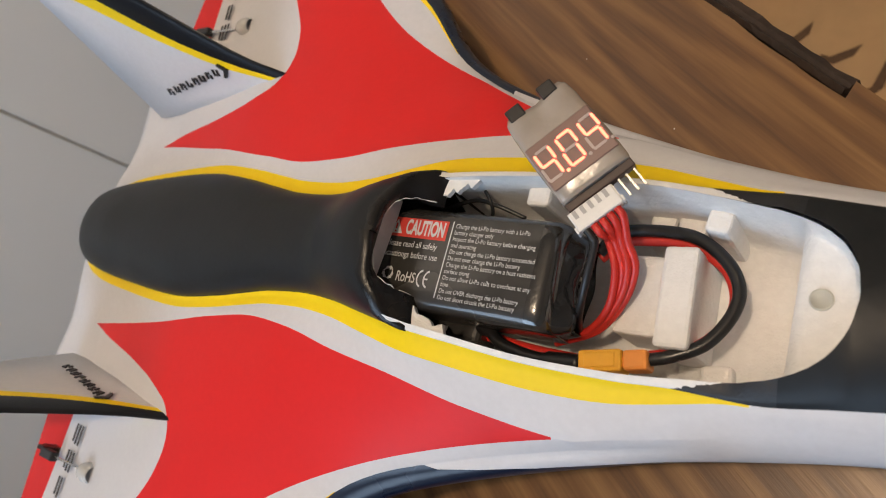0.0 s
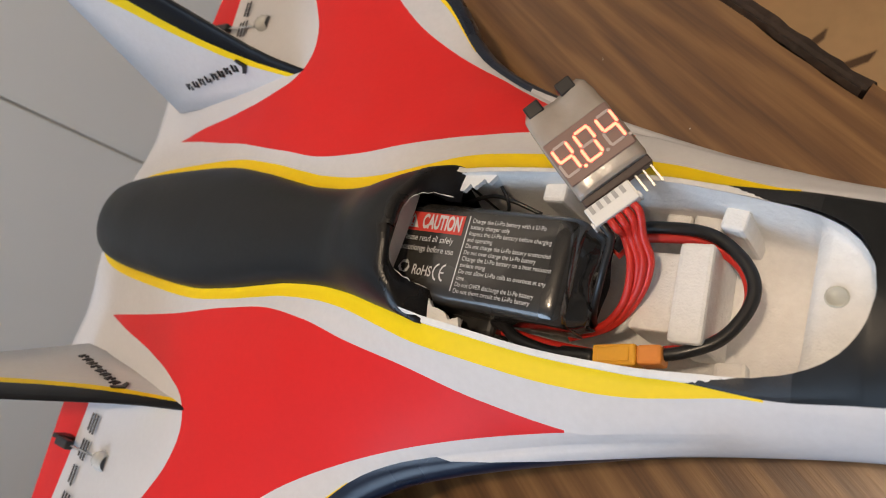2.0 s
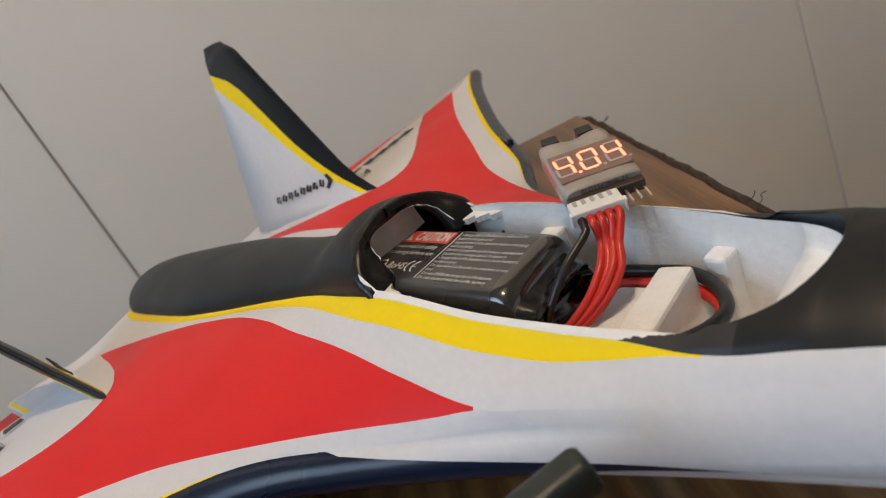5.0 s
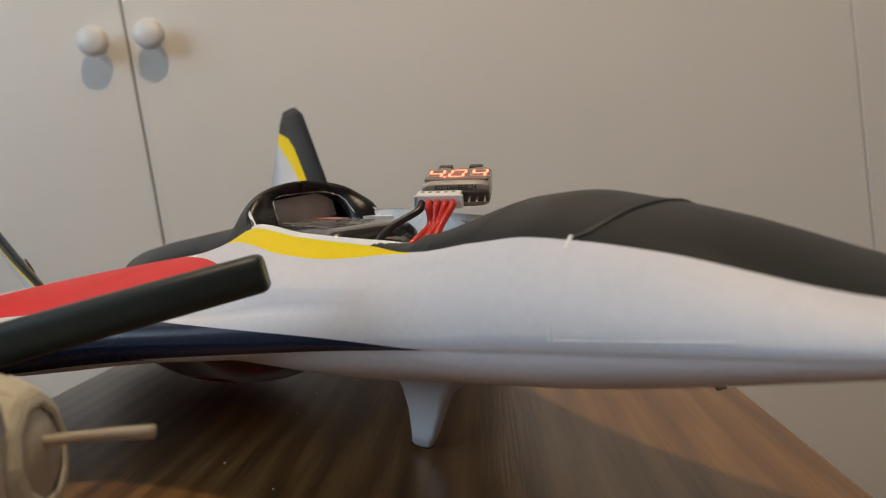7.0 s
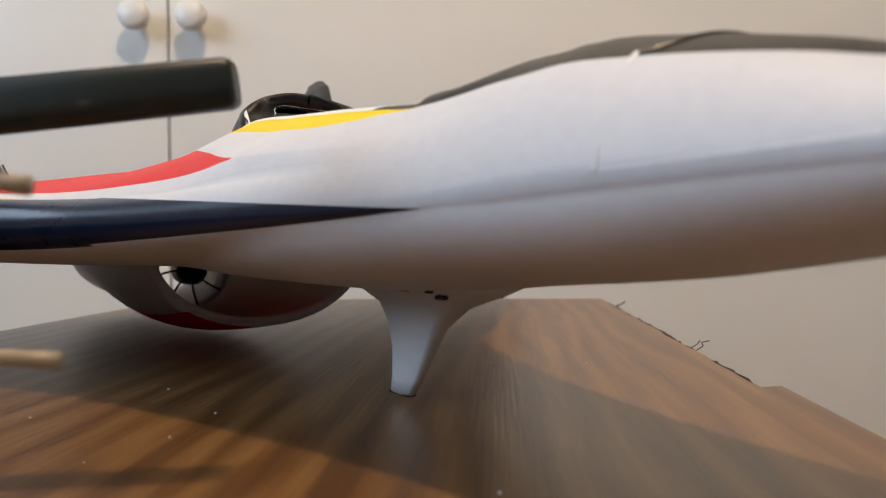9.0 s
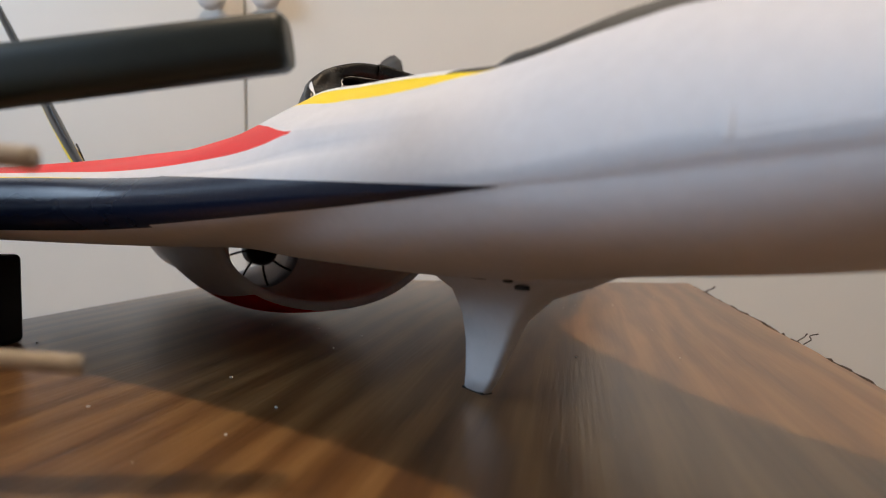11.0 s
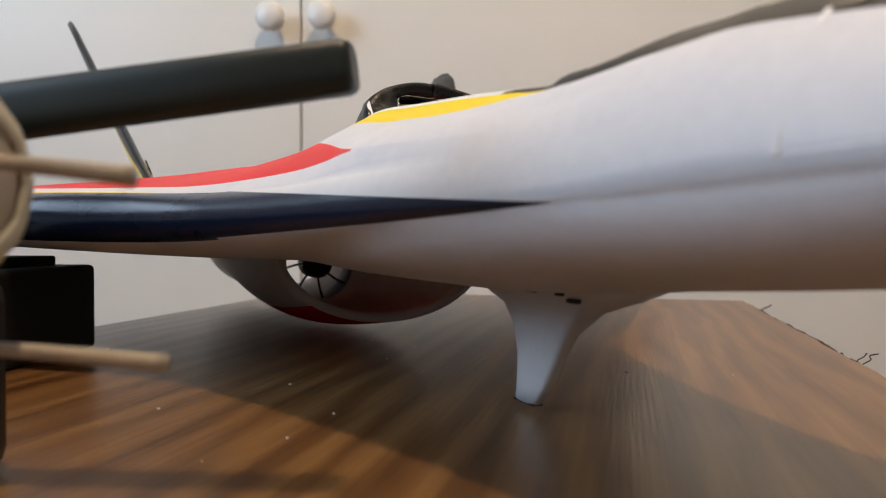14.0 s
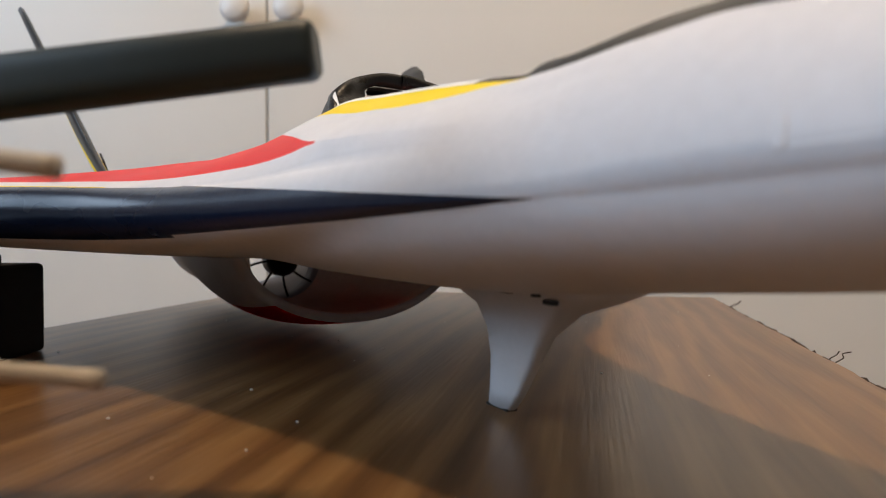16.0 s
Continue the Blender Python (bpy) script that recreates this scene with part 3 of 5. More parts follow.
def section(x, arch=False, side=-1):
    """Half of one cross-section: (y, z, column kind) from the spine's crest round the edge to the keel."""
    ye, zl, ys, zs = f_ye(x), f_zl(x), f_ys(x), f_zs(x)
    wide = x < TE_X
    if wide:
        ye = 0.094
    hatch = HX0 < x < HX1 and not arch
    zc = f_zt(x) if (x <= HX0 + 1e-6 or arch) else (zs + 0.003 if x < 0.095 else max(f_zc(x), zs + 0.002))
    pts = []
    sh = (f_yh(x) / ys) if hatch else (max(0.04, 0.9 * min(1.0, (x - HX1) / 0.024)) if x >= HX1 else 0.9)
    th = math.asin(min(sh, 0.97))
    n1, n2 = 8, 4
    for k in range(n1):
        a = th * k / n1
        pts.append((ys * math.sin(a), zs + (zc - zs) * math.cos(a), "crest"))
    for k in range(n2):
        a = th + (math.pi / 2 - th) * k / n2
        pts.append((ys * math.sin(a), zs + (zc - zs) * math.cos(a), "rim"))
    yy = ys + f_yy(x)
    wb, tb = f_wb(x), f_tb(x)
    # the paint lines of one wing lie a little further out
    out = min(1.0, max(0.0, (0.035 - x) / 0.05)) if side > 0 else 0.0
    wb *= 1 - 0.42 * out
    if wide:
        wb, tb = 0.001, 0.0015
    yb = ye - wb
    yi = min(max(f_yi(x) + 0.0028 * out * min(1.0, max(0.0, (x + 0.17) / 0.06)), yy + 0.0006), yb - 0.002 if yb - 0.002 > yy + 0.0006 else yy + 0.0006)
    yo = max(min(f_yo(x) + 0.0055 * out, yb - 0.0015), yi + 0.0002)
    if yb <= yo:
        yb = yo + 0.0003
        ye = max(ye, yb + 0.0003)
    zi, zo = f_zi(x), f_zo(x)
    zbt = zl + tb
    if wide:
        zi, zo, zbt = min(zi, 0.056), min(zo, 0.05), zl - 0.0005
        if x < -0.21:
            zl = 0.0435
    yl = max(yb - (0.0003 + 0.0034 * min(1, max(0, (-0.035 - x) / 0.04))), yo + 0.0001)
    zf = pchip([ys, (ys + yi) / 2 + 0.0002, yi, yo + 0.0001, yb + 0.0003], [zs, zs + (zi - zs) * 0.5, zi, zo, zbt])
    for y0, y1, n, kind in ((ys, yy, 2, "stripe"), (yy, yi, 4, "white"), (yi, yo, 10, "red"), (yo, yl, 5, "white"), (yl, yb, 1, "line")):
        for k in range(n):
            y = y0 + (y1 - y0) * k / n
            pts.append((y, zf(y), kind))
    n = 5
    for k in range(n):
        a = math.pi / 2 * k / n
        pts.append((yb + (ye - yb) * math.sin(a), zl + (zbt - zl) * math.cos(a), "band"))
    # the nose is one round section; its paint lines cross it
    t = min(1.0, max(0.0, (x - 0.088) / 0.042))
    wn = t * t * (3 - 2 * t)
    t = min(1.0, max(0.0, (x - 0.020) / 0.080))
    wo = t * t * (3 - 2 * t)
    if wn > 0 or wo > 0:
        top = max(f_zc(x), zs + 0.002)
        pts = [(y, z + max(wn, wo * min(1.0, max(0.0, (y - ys) / (0.35 * (ye - ys))))) * (zl + (top - zl) * max(0.0, 1 - (y / ye) ** 2.06) ** (1 / 2.06) - z), k) for y, z, k in pts]
    zb, wf = f_zb(x), min(f_wf(x), ye - 0.0002)

    def under(y):
        w = zl - f_tw(x) * max(0.0, 1 - (y / ye) ** 6) ** 0.5
        if x < -0.045 and zb > 0.033:
            return w if y > 0.05 else w + (zb - w) * (1 - (y / 0.05) ** 4)
        fz = zl - (zl - zb) * max(0.0, 1 - (y / wf) ** 2.4) ** 0.5 if y < wf else zl
        k = 0.0016
        m = max(k - abs(w - fz), 0) / k
        return min(w, fz) - m * m * k / 4
    ybl = ye - wb * 0.8
    for k in range(n):
        y = ye - (ye - ybl) * (k / n) ** 2
        pts.append((y, under(y), "band"))
    nb = 20
    for k in range(nb + 1):
        y = ybl * (1 - k / nb)
        pts.append((y, under(y), "belly"))
    return pts


def lean(x, y, z, k="crest"):
    """The spine's cut front edge leans back towards its crown."""
    if x > HX0 + 1e-6 or k not in ("crest", "rim"):
        return 0.0
    h = max(0.0, (z - f_zs(x)) / max(1e-6, f_zt(x) - f_zs(x)))
    return 0.0121 * h * max(0.0, 1 - (HX0 - x) / 0.06)


def lift(side, y):
    """One wing is bent up a little towards its tip."""
    d = max(0.0, y - 0.045)
    return 0.05 * d * d / (d + 0.02) if side > 0 else 0.0


def airframe():
    xs = sorted(set([round(-0.2615 + 0.004 * k, 5) for k in range(12)] + [round(-0.2130 + 0.005 * k, 5) for k in range(42)] + [round(0.0 + 0.003 * k, 5) for k in range(72)] + [0.217, 0.222, 0.227, 0.231, 0.234, 0.236] + [0.1128, 0.1143, 0.1152, 0.1155]))
    xs = [x for x in xs if not (HX0 - 0.002 < x < HX0 + 0.002) and not (0.1155 < x < 0.1185)] + [HX0, HX0 + 0.0006, 0.1159, 0.1162, HX1, TE_X - 0.0003]
    xs = sorted(xs)
    bm = bmesh.new()
    mats = [WHITE, BLACK, YELLOW, REDWING, NAVY, RAW, WEDGE, RIM]
    idx = {"white": 0, "belly": 0}
    for side in (1, -1):
        secs = [(x, section(x, x == HX0, side)) for x in xs]
        grid = [[bm.verts.new((x - lean(x, y, z, k), side * y, z + lift(side, y))) for y, z, k in s] for x, s in secs]
        for i in range(len(secs) - 1):
            xm = (secs[i][0] + secs[i + 1][0]) / 2
            kinds = [k for y, z, k in secs[i][1]]
            for j in range(len(kinds) - 1):
                k = kinds[j]
                if k == "crest" and HX0 < xm < HX1:
                    continue
                try:
                    f = bm.faces.new((grid[i][j], grid[i + 1][j], grid[i + 1][j + 1], grid[i][j + 1]))
                except ValueError:
                    continue
                f.smooth = True
                if k in ("crest", "rim"):
                    f.material_index = 1 if (xm < HX0 or xm > 0.101) else (7 if xm > 0.07 else 5)
                elif k == "stripe":
                    f.material_index = 2 if xm < 0.095 else 0
                elif k == "red":
                    f.material_index = 3 if xm < 0.0458 else 0
                elif k == "line":
                    f.material_index = 2 if xm < -0.035 else (6 if xm > -0.002 and xm < 0.112 else 0)
                elif k == "band":
                    f.material_index = 4 if TE_X < xm < -0.0025 else (6 if -0.0025 < xm < 0.112 else 0)
                elif -0.0025 < xm < 0.112 and (k == "white" and secs[i][1][j][0] > f_yo(xm) - 0.0001 or k == "belly" and secs[i][1][j][0] > 0.55 * f_ye(xm)):
                    f.material_index = 6
        for g in (grid[0], grid[-1]):
            bm.faces.new(g)
    bmesh.ops.remove_doubles(bm, verts=bm.verts, dist=0.00003)
    return part("airframe", bm, mats, jet, "white foam body with red, yellow and black paint")


airframe()

# cavity under the missing hatch
bm = bmesh.new()
cx = [HX0 - 0.045 + 0.005 * k for k in range(9)] + [HX0 + 0.004 * k for k in range(0, 26)] + [0.1012, 0.1015, 0.105, 0.108, 0.111, 0.113, 0.1145, 0.1155, 0.1160, 0.1163]
FL = 0.034
for side in (1, -1):
    rows = []
    for x in cx:
        if x < HX0 - 0.001:
            y, z = f_ys(x) - 0.003, f_zs(x) - 0.004
            rows.append([(y * 0.92, FL + 0.020)] * 5 + [(y * 0.90, FL + 0.008), (y * 0.84, FL), (0, FL)])
        else:
            y, z = max(f_yh(x), 0.0005), f_zs(x) + 0.001
            fl = 0.0610 if x > 0.1013 else FL
            rows.append([(y, z)] * 5 + [(y * 0.94, fl + 0.006 if fl < 0.05 else fl + 0.001), (y * 0.86, fl), (0, fl)])
    g = [[bm.verts.new((x, side * y, z)) for y, z in r] for x, r in zip(cx, rows)]
    for i in range(len(cx) - 1):
        for j in range(7):
            if j < 4 and cx[i] >= HX0 - 0.001:
                continue
            q = (g[i][j], g[i + 1][j], g[i + 1][j + 1], g[i][j + 1])
            if len({tuple(v.co) for v in q}) == 4:
                bm.faces.new(q).smooth = True
bmesh.ops.remove_doubles(bm, verts=bm.verts, dist=0.00003)
part("battery_bay", bm, RAW, jet, "bare white foam battery bay")
# black taped arch round the rear of the opening
bm = bmesh.new()
for side in (1, -1):
    prev = None
    for k in range(17):
        a = math.pi / 2 * k / 16
        y, zs, zc = f_ys(HX0), f_zs(HX0), f_zt(HX0)
        jit = 0.0006 * math.sin(k * 7.3 + side)
        ring = [(HX0 - 0.0030 + jit * 2, 1.008, 0.0010), (HX0 + 0.0006 + jit, 1.015, 0.0010), (HX0 + 0.0013 + jit, 0.96, -0.0006)]
        row = [bm.verts.new((x - 0.0121 * math.cos(a), side * y * s * math.sin(a), zs + (zc - zs + d) * math.cos(a) + (0 if s > 0.95 else -0.0004) - 0.0006)) for x, s, d in ring]
        yi, zi = 0.0156 * math.sin(a) ** 0.48, 0.0728 + 0.0138 * max(0.0, math.cos(a)) ** 0.48
        row += [bm.verts.new((HX0 - 0.0121 * math.cos(a) + dx, side * yi * s, zi - d)) for dx, s, d in ((0.0003, 1 + jit * 30, 0), (-0.006, 1.01, 0.0003))]
        if prev:
            for p in range(4):
                bm.faces.new((prev[p], row[p], row[p + 1], prev[p + 1])).smooth = True
        prev = row
bmesh.ops.remove_doubles(bm, verts=bm.verts, dist=0.00003)
part("taped_arch", bm, TAPE, jet, "shiny black tape round the cut edge")


def fin(side):
    n = 14
    bm = bmesh.new()
    rows = []
    fb = pchip([0, 0.16, 0.36, 0.57, 0.77, 0.86, 1.0], [0.03, 0.10, 0.22, 0.33, 0.55, 1.0, 1.0])
    fw = pchip([0, 0.16, 0.36, 0.57, 0.74, 0.80, 1.0], [0.05, 0.165, 0.32, 0.52, 0.86, 1.0, 1.0])
    for k in range(n + 1):
        h = k / n
        le = Vector((-0.1205, 0.0766, 0.0545)).lerp(Vector((-0.244, 0.117, 0.158)), h)
        te = Vector((-0.238, 0.0690, 0.047)).lerp(Vector((-0.276, 0.117, 0.158)), h)
        if h < 0.22:
            le.x += 0.019 * (1 - h / 0.22) ** 2
        if h > 0.93:
            c = (h - 0.93) / 0.07
            le = le.lerp(te, 0.22 * c * c)
            te = te.lerp(le, 0.10 * c * c)
        b = fb(h)
        w = fw(h)
        cols = [0, b * 0.25, b * 0.6, b, w, w + (1 - w) * 0.5, 1]
        cols = [min(c, 1) + 0.0001 * i for i, c in enumerate(cols)]
        half = 0.0028 * (1 - 0.45 * h)
        nrm = Vector((0, 0.93, -0.36))
        out, inn = [], []
        for c in cols:
            p = le.lerp(te, min(c, 1))
            t = half * (min(1, 4.2 * math.sqrt(max(c, 0.0)) * 0.55 + 0.02) * (1 - 0.75 * max(0, c - 0.3) / 0.7))
            out.append(p + nrm * t)
            inn.append(p - nrm * t)
        rows.append([bm.verts.new((p.x, side * p.y, p.z + lift(side, 0.078))) for p in out + inn[::-1]])
    m = len(rows[0])
    for a, b in zip(rows, rows[1:]):
        for j in range(m):
            f = bm.faces.new((a[j], a[(j + 1) % m], b[(j + 1) % m], b[j]))
            jj = j if j < 7 else 12 - j
            f.material_index = 1 if jj in (0, 1, 2) or j == 13 else (2 if jj == 3 else 0)
            f.smooth = True
    bm.faces.new(rows[-1]).material_index = 1
    bm.faces.new(rows[0][::-1])
    return part("fin", bm, [WHITE, FINBLACK, YELLOW], jet, "upright tail fin, white with a black and yellow edge")


fins = {s: fin(s) for s in (1, -1)}

# elevons behind the hinge line
for side in (1, -1):
    bm = bmesh.new()
    rows = []
    for y in (0.0955, 0.16, 0.22, 0.279):
        x1 = -0.2475 + (y - 0.095) * 0.12
        pr = [(-0.2150, 0.0462), (-0.2140, 0.0440), (-0.2150, 0.0415), (x1, 0.0420), (x1 - 0.0003, 0.0430), (x1, 0.0438)]
        rows.append([bm.verts.new((x, side * y, z + lift(side, y))) for x, z in pr])
    for a, b in zip(rows, rows[1:]):
        for j in range(6):
            bm.faces.new((a[j], a[(j + 1) % 6], b[(j + 1) % 6], b[j]))
    bm.faces.new(rows[0])
    bm.faces.new(rows[-1][::-1])
    part("elevon", bm, REDP, jet, "red painted elevon")

# intake scoop, its funnel and the fan below the body
FAN_X, FAN_Z, FAN_R = -0.150, 0.0278, 0.0182
bm = bmesh.new()
rows, inner = [], []
arc = np.linspace(0, math.pi, 33)
for k in range(22):
    x = -0.052 - 0.0098 * k
    t = k / 21
    w = 0.0440 * (1 - 0.06 * t ** 1.6)
    zb = 0.0085 - 0.0085 * math.sin(math.pi * min(1, t * 1.25)) * 0.9
    rows.append([bm.verts.new((x - 0.004 * math.sin(a), w * math.cos(a), 0.043 - (0.043 - zb) * math.sin(a) ** 0.85)) for a in arc])
for k in range(13):
    t = k / 12
    e = t * t * (3 - 2 * t)
    x = -0.0512 + (FAN_X + 0.0512) * t
    row = []
    for a in arc:
        lip = Vector((0.0412 * math.cos(a), 0.043 - (0.043 - 0.0118) * math.sin(a) ** 0.85))
        ring = Vector((FAN_R * math.cos(a * 1.4 - 0.2 * math.pi), FAN_Z - FAN_R * math.sin(a * 1.4 - 0.2 * math.pi)))
        q = lip.lerp(ring, e)
        row.append(bm.verts.new((x - 0.004 * math.sin(a) * (1 - t), q.x, q.y)))
    inner.append(row)
for g in (rows, inner):
    for a, b in zip(g, g[1:]):
        for j in range(32):
            f = bm.faces.new((a[j], a[j + 1], b[j + 1], b[j]))
            f.smooth = True
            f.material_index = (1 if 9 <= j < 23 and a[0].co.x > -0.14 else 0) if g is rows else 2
for j in range(32):
    bm.faces.new((rows[0][j], rows[0][j + 1], inner[0][j + 1], inner[0][j])).smooth = True
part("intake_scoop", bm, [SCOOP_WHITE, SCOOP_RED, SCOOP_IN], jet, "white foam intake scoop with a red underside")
fan = new("ducted_fan")
fan.parent = jet
fan.matrix_basis = pose(FAN_X, 0, FAN_Z, 0, 90, 0)
bm = bmesh.new()
hoops = [[bm.verts.new((q * math.cos(2 * math.pi * k / 40), q * math.sin(2 * math.pi * k / 40), z)) for k in range(40)] for q, z in ((FAN_R - 0.0006, -0.014), (FAN_R + 0.001, -0.014), (FAN_R + 0.001, 0.001), (FAN_R - 0.0006, 0.001))]
for p, q in zip(hoops, hoops[1:] + hoops[:1]):
    for k in range(40):
        bm.faces.new((p[k], p[(k + 1) % 40], q[(k + 1) % 40], q[k]))
part("shroud", bm, SHROUD, fan, "white fan shroud", True)
bm = bmesh.new()
lathe(bm, [(0.0075, -0.01), (0.0075, 0.001), (0.006, 0.005), (0.003, 0.0075), (0.0002, 0.008)], 24)
part("hub", bm, DARKP, fan, "black rounded hub", smooth=True)
for k in range(8):
    bm = bmesh.new()
    tube(bm, [(0.006, 0, 0.001), (0.012, 0.0012, 0.0005), (FAN_R, 0.0034, 0.0)], 0.00055, 6, 4)
    part("spoke", bm, DARKP, fan, m=pose(0, 0, 0, 0, 0, 45 * k))
# front skid
bm = bmesh.new()
rows = []
for z, x0, x1, w in ((0.0005, 0.0432, 0.0525, 0.0016), (0.005, 0.0438, 0.0565, 0.0018), (0.012, 0.0440, 0.0612, 0.0022), (0.019, 0.0426, 0.0660, 0.0030), (0.0245, 0.0394, 0.0735, 0.0050), (0.0280, 0.0330, 0.0840, 0.0090), (0.0320, 0.0240, 0.0940, 0.0130)):
    rows.append([bm.verts.new((x0 + (x1 - x0) * (0.5 - 0.5 * math.cos(a)), w * math.copysign(abs(math.sin(a)) ** 0.4, math.sin(a)), z)) for a in np.linspace(0, 2 * math.pi, 20, endpoint=False)])
for a, b in zip(rows, rows[1:]):
    for j in range(20):
        bm.faces.new((a[j], a[(j + 1) % 20], b[(j + 1) % 20], b[j])).smooth = True
bm.faces.new(rows[0][::-1])
bm.faces.new(rows[-1])
skid = part("skid", bm, WHITE, jet, "white moulded skid under the nose")
bm = bmesh.new()
box(bm, (0.0430, -0.0015, 0.0001), (0.0523, 0.0015, 0.0007), 0.0002)
part("skid_sole", bm, DARKP, skid, "thin black rubber sole")

for x0, x1, z0, z1, y in ((0.0500, 0.0580, 0.0287, 0.0292, 0.0104), (0.0595, 0.0665, 0.0287, 0.0291, 0.0107), (0.0735, 0.0752, 0.0286, 0.0294, 0.0100), (0.0750, 0.0785, 0.0272, 0.0281, 0.0082)):
    for side in (1, -1):
        bm = bmesh.new()
        box(bm, (x0, side * y - 0.0008, z0), (x1, side * y + 0.0008, z1), 0.0002, 1)
        part("joint_gap", bm, LOGO, skid, "dark gap at the glued joint")

# ---- small parts of the jet ----
# seam across the nose canopy, notch and moulded ridge on each side
def nose_z(x, y):
    return f_zl(x) + (f_zc(x) - f_zl(x)) * max(0.0, 1 - (abs(y) / f_ye(x)) ** 2.06) ** (1 / 2.06)


bm = bmesh.new()
pts = []
for k in range(25):
    y = -0.0200 + 0.0400 * k / 24
    x = 0.1402 + 0.0072 * math.sqrt(max(0.0, 1 - (y / 0.0204) ** 2))
    pts.append((x, y, nose_z(x, y) - 0.00018))
tube(bm, pts, 0.0006, 8, 3)
part("canopy_seam", bm, LOGO, jet, "dark seam across the nose canopy")
for side in (1, -1):
    bm = bmesh.new()
    tube(bm, [(0.1408 + 0.0002 * k, side * y, nose_z(0.1408, y) - 0.0008) for k, y in enumerate((0.0192, 0.0204, 0.0216, 0.0226))], lambda t: 0.0010 * (1 - 0.6 * t), 8, 4)
    part("foam_notch", bm, RAW, jet)
    bm = bmesh.new()
    tube(bm, [(x, side * (f_ye(x) - 0.00085), f_zl(x) + 0.0016) for x in (0.1430, 0.150, 0.160, 0.172, 0.185)], lambda t: 0.0008 * min(1, 5 * (1 - t) + 0.1), 10, 6)
    part("moulded_ridge", bm, WHITE, jet)
    bm = bmesh.new()
    tube(bm, [(0.1426, side * (f_ye(0.1426) * y - 0.0004), nose_z(0.1426, f_ye(0.1426) * y) - 0.0002) for y in (0.955, 0.975, 0.99, 0.998)], lambda t: 0.0003 + 0.0005 * t, 8, 5)
    part("moulded_joint", bm, WHITE, jet)
    # dogtooth joint on the wing's leading edge
    bm = bmesh.new()
    xj = -0.078
    yj = f_ye(xj)
    box(bm, (-0.010, -0.0016, -0.0068), (0.0125, 0.0016, 0.0078), 0.0012, 2, pose(xj - 0.004, side * (yj - 0.003), 0.0455 + lift(side, yj), 0, 0, side * -38))
    part("wing_joint", bm, NAVY, jet, "black joint cap on the leading edge")
    # control horn, clevis, rod and blister
    horn = new("control_horn")
    horn.parent = jet
    horn.matrix_basis = pose(0, 0, lift(side, 0.1145))
    bm = bmesh.new()
    prism(bm, [(-0.0055, 0), (0.0035, 0), (0.0042, 0.004), (0.0022, 0.0105), (-0.002, 0.0112), (-0.0036, 0.0075), (-0.0052, 0.0068)], -0.001, 0.001, pose(-0.2205, side * 0.1145, 0.0445, 90, 0, 0))
    part("horn", bm, DARKP, horn, "black plastic horn")
    bm = bmesh.new()
    box(bm, (-0.2200, side * 0.1162 - 0.0022, 0.0510), (-0.2085, side * 0.1162 + 0.0022, 0.0552), 0.0008)
    part("clevis", bm, DARKP, horn)
    bm = bmesh.new()
    cyl(bm, (-0.212, side * 0.1162, 0.0532), (-0.186, side * 0.1152, 0.0525), 0.0006, seg=8)
    part("push_rod", bm, PIN, horn, "thin steel rod")
    bm = bmesh.new()
    rows = []
    for k in range(7):
        t = k / 6
        r = 0.0046 * math.sin(math.pi * (0.28 + 0.72 * (1 - t)))
        rows.append([bm.verts.new((-0.186 + 0.014 * t, side * 0.115 + r * math.cos(a), 0.0535 + 1.0 * r * math.sin(a))) for a in np.linspace(0, math.pi, 9)])
    for a, b in zip(rows, rows[1:]):
        for j in range(8):
            bm.faces.new((a[j], a[j + 1], b[j + 1], b[j])).smooth = True
    bm.faces.new(rows[0])
    part("blister", bm, CLEARP, horn, "clear plastic blister")
    # lettering on wing and fin, kept as plain strokes
    for k in range(7):
        bm = bmesh.new()
        y0 = 0.0985 + 0.0125 * k
        for dx in (-0.0034, 0.0, 0.0034):
            if k == 2 and dx == 0.0034:
                continue
            box(bm, (dx - 0.0008, -0.0046 + 0.0008 * (dx < 0), -0.00025), (dx + 0.0008, 0.0046, 0.00025), 0.0002, 1)
        z = 0.0532 - 0.0030 * (y0 - 0.048) / 0.178
        part("wing_stroke", bm, LOGO, jet, m=pose(-0.1975, side * (y0 + 0.004), z + lift(side, y0 + 0.004), 5 if side > 0 else 1, -8, 0))
    for k in range(8):
        bm = bmesh.new()
        for dx, lo, hi in ((-0.0014, -0.0019, 0.0019), (0.0012, -0.0019, 0.0019 - 0.0014 * (k % 3 == 1))):
            box(bm, (dx - 0.0006, -0.0004, lo), (dx + 0.0006, 0.0004, hi), 0.0002, 1, pose(0, 0, 0, 0, 12, 0))
        box(bm, (-0.0012, -0.0004, -0.0018 + 0.0026 * (k % 2)), (0.0012, 0.0004, -0.0008 + 0.0026 * (k % 2)), 0.0001, 1)
        x = -0.1640 - 0.0060 * k
        h = (0.0035 + 0.0002 * k) / 0.1
        fz = 0.0695 - 0.0007 * k
        fy = 0.0775 - 0.0085 * (-0.1245 - x) / 0.1135 + 0.40 * (fz - 0.0535)
        part("fin_stroke", bm, LOGO, jet, m=pose(x, side * (fy - 0.0024), fz + lift(side, 0.078), side * -22, 0, side * 3.5))
    bm = bmesh.new()
    prism(bm, [(0.0, -0.004), (0.0042, 0.0), (0.0, 0.004), (-0.0018, 0.0036), (0.0012, 0), (-0.0018, -0.0036)], -0.0004, 0.0004, pose(0, 0, 0, 90, 0, 0))
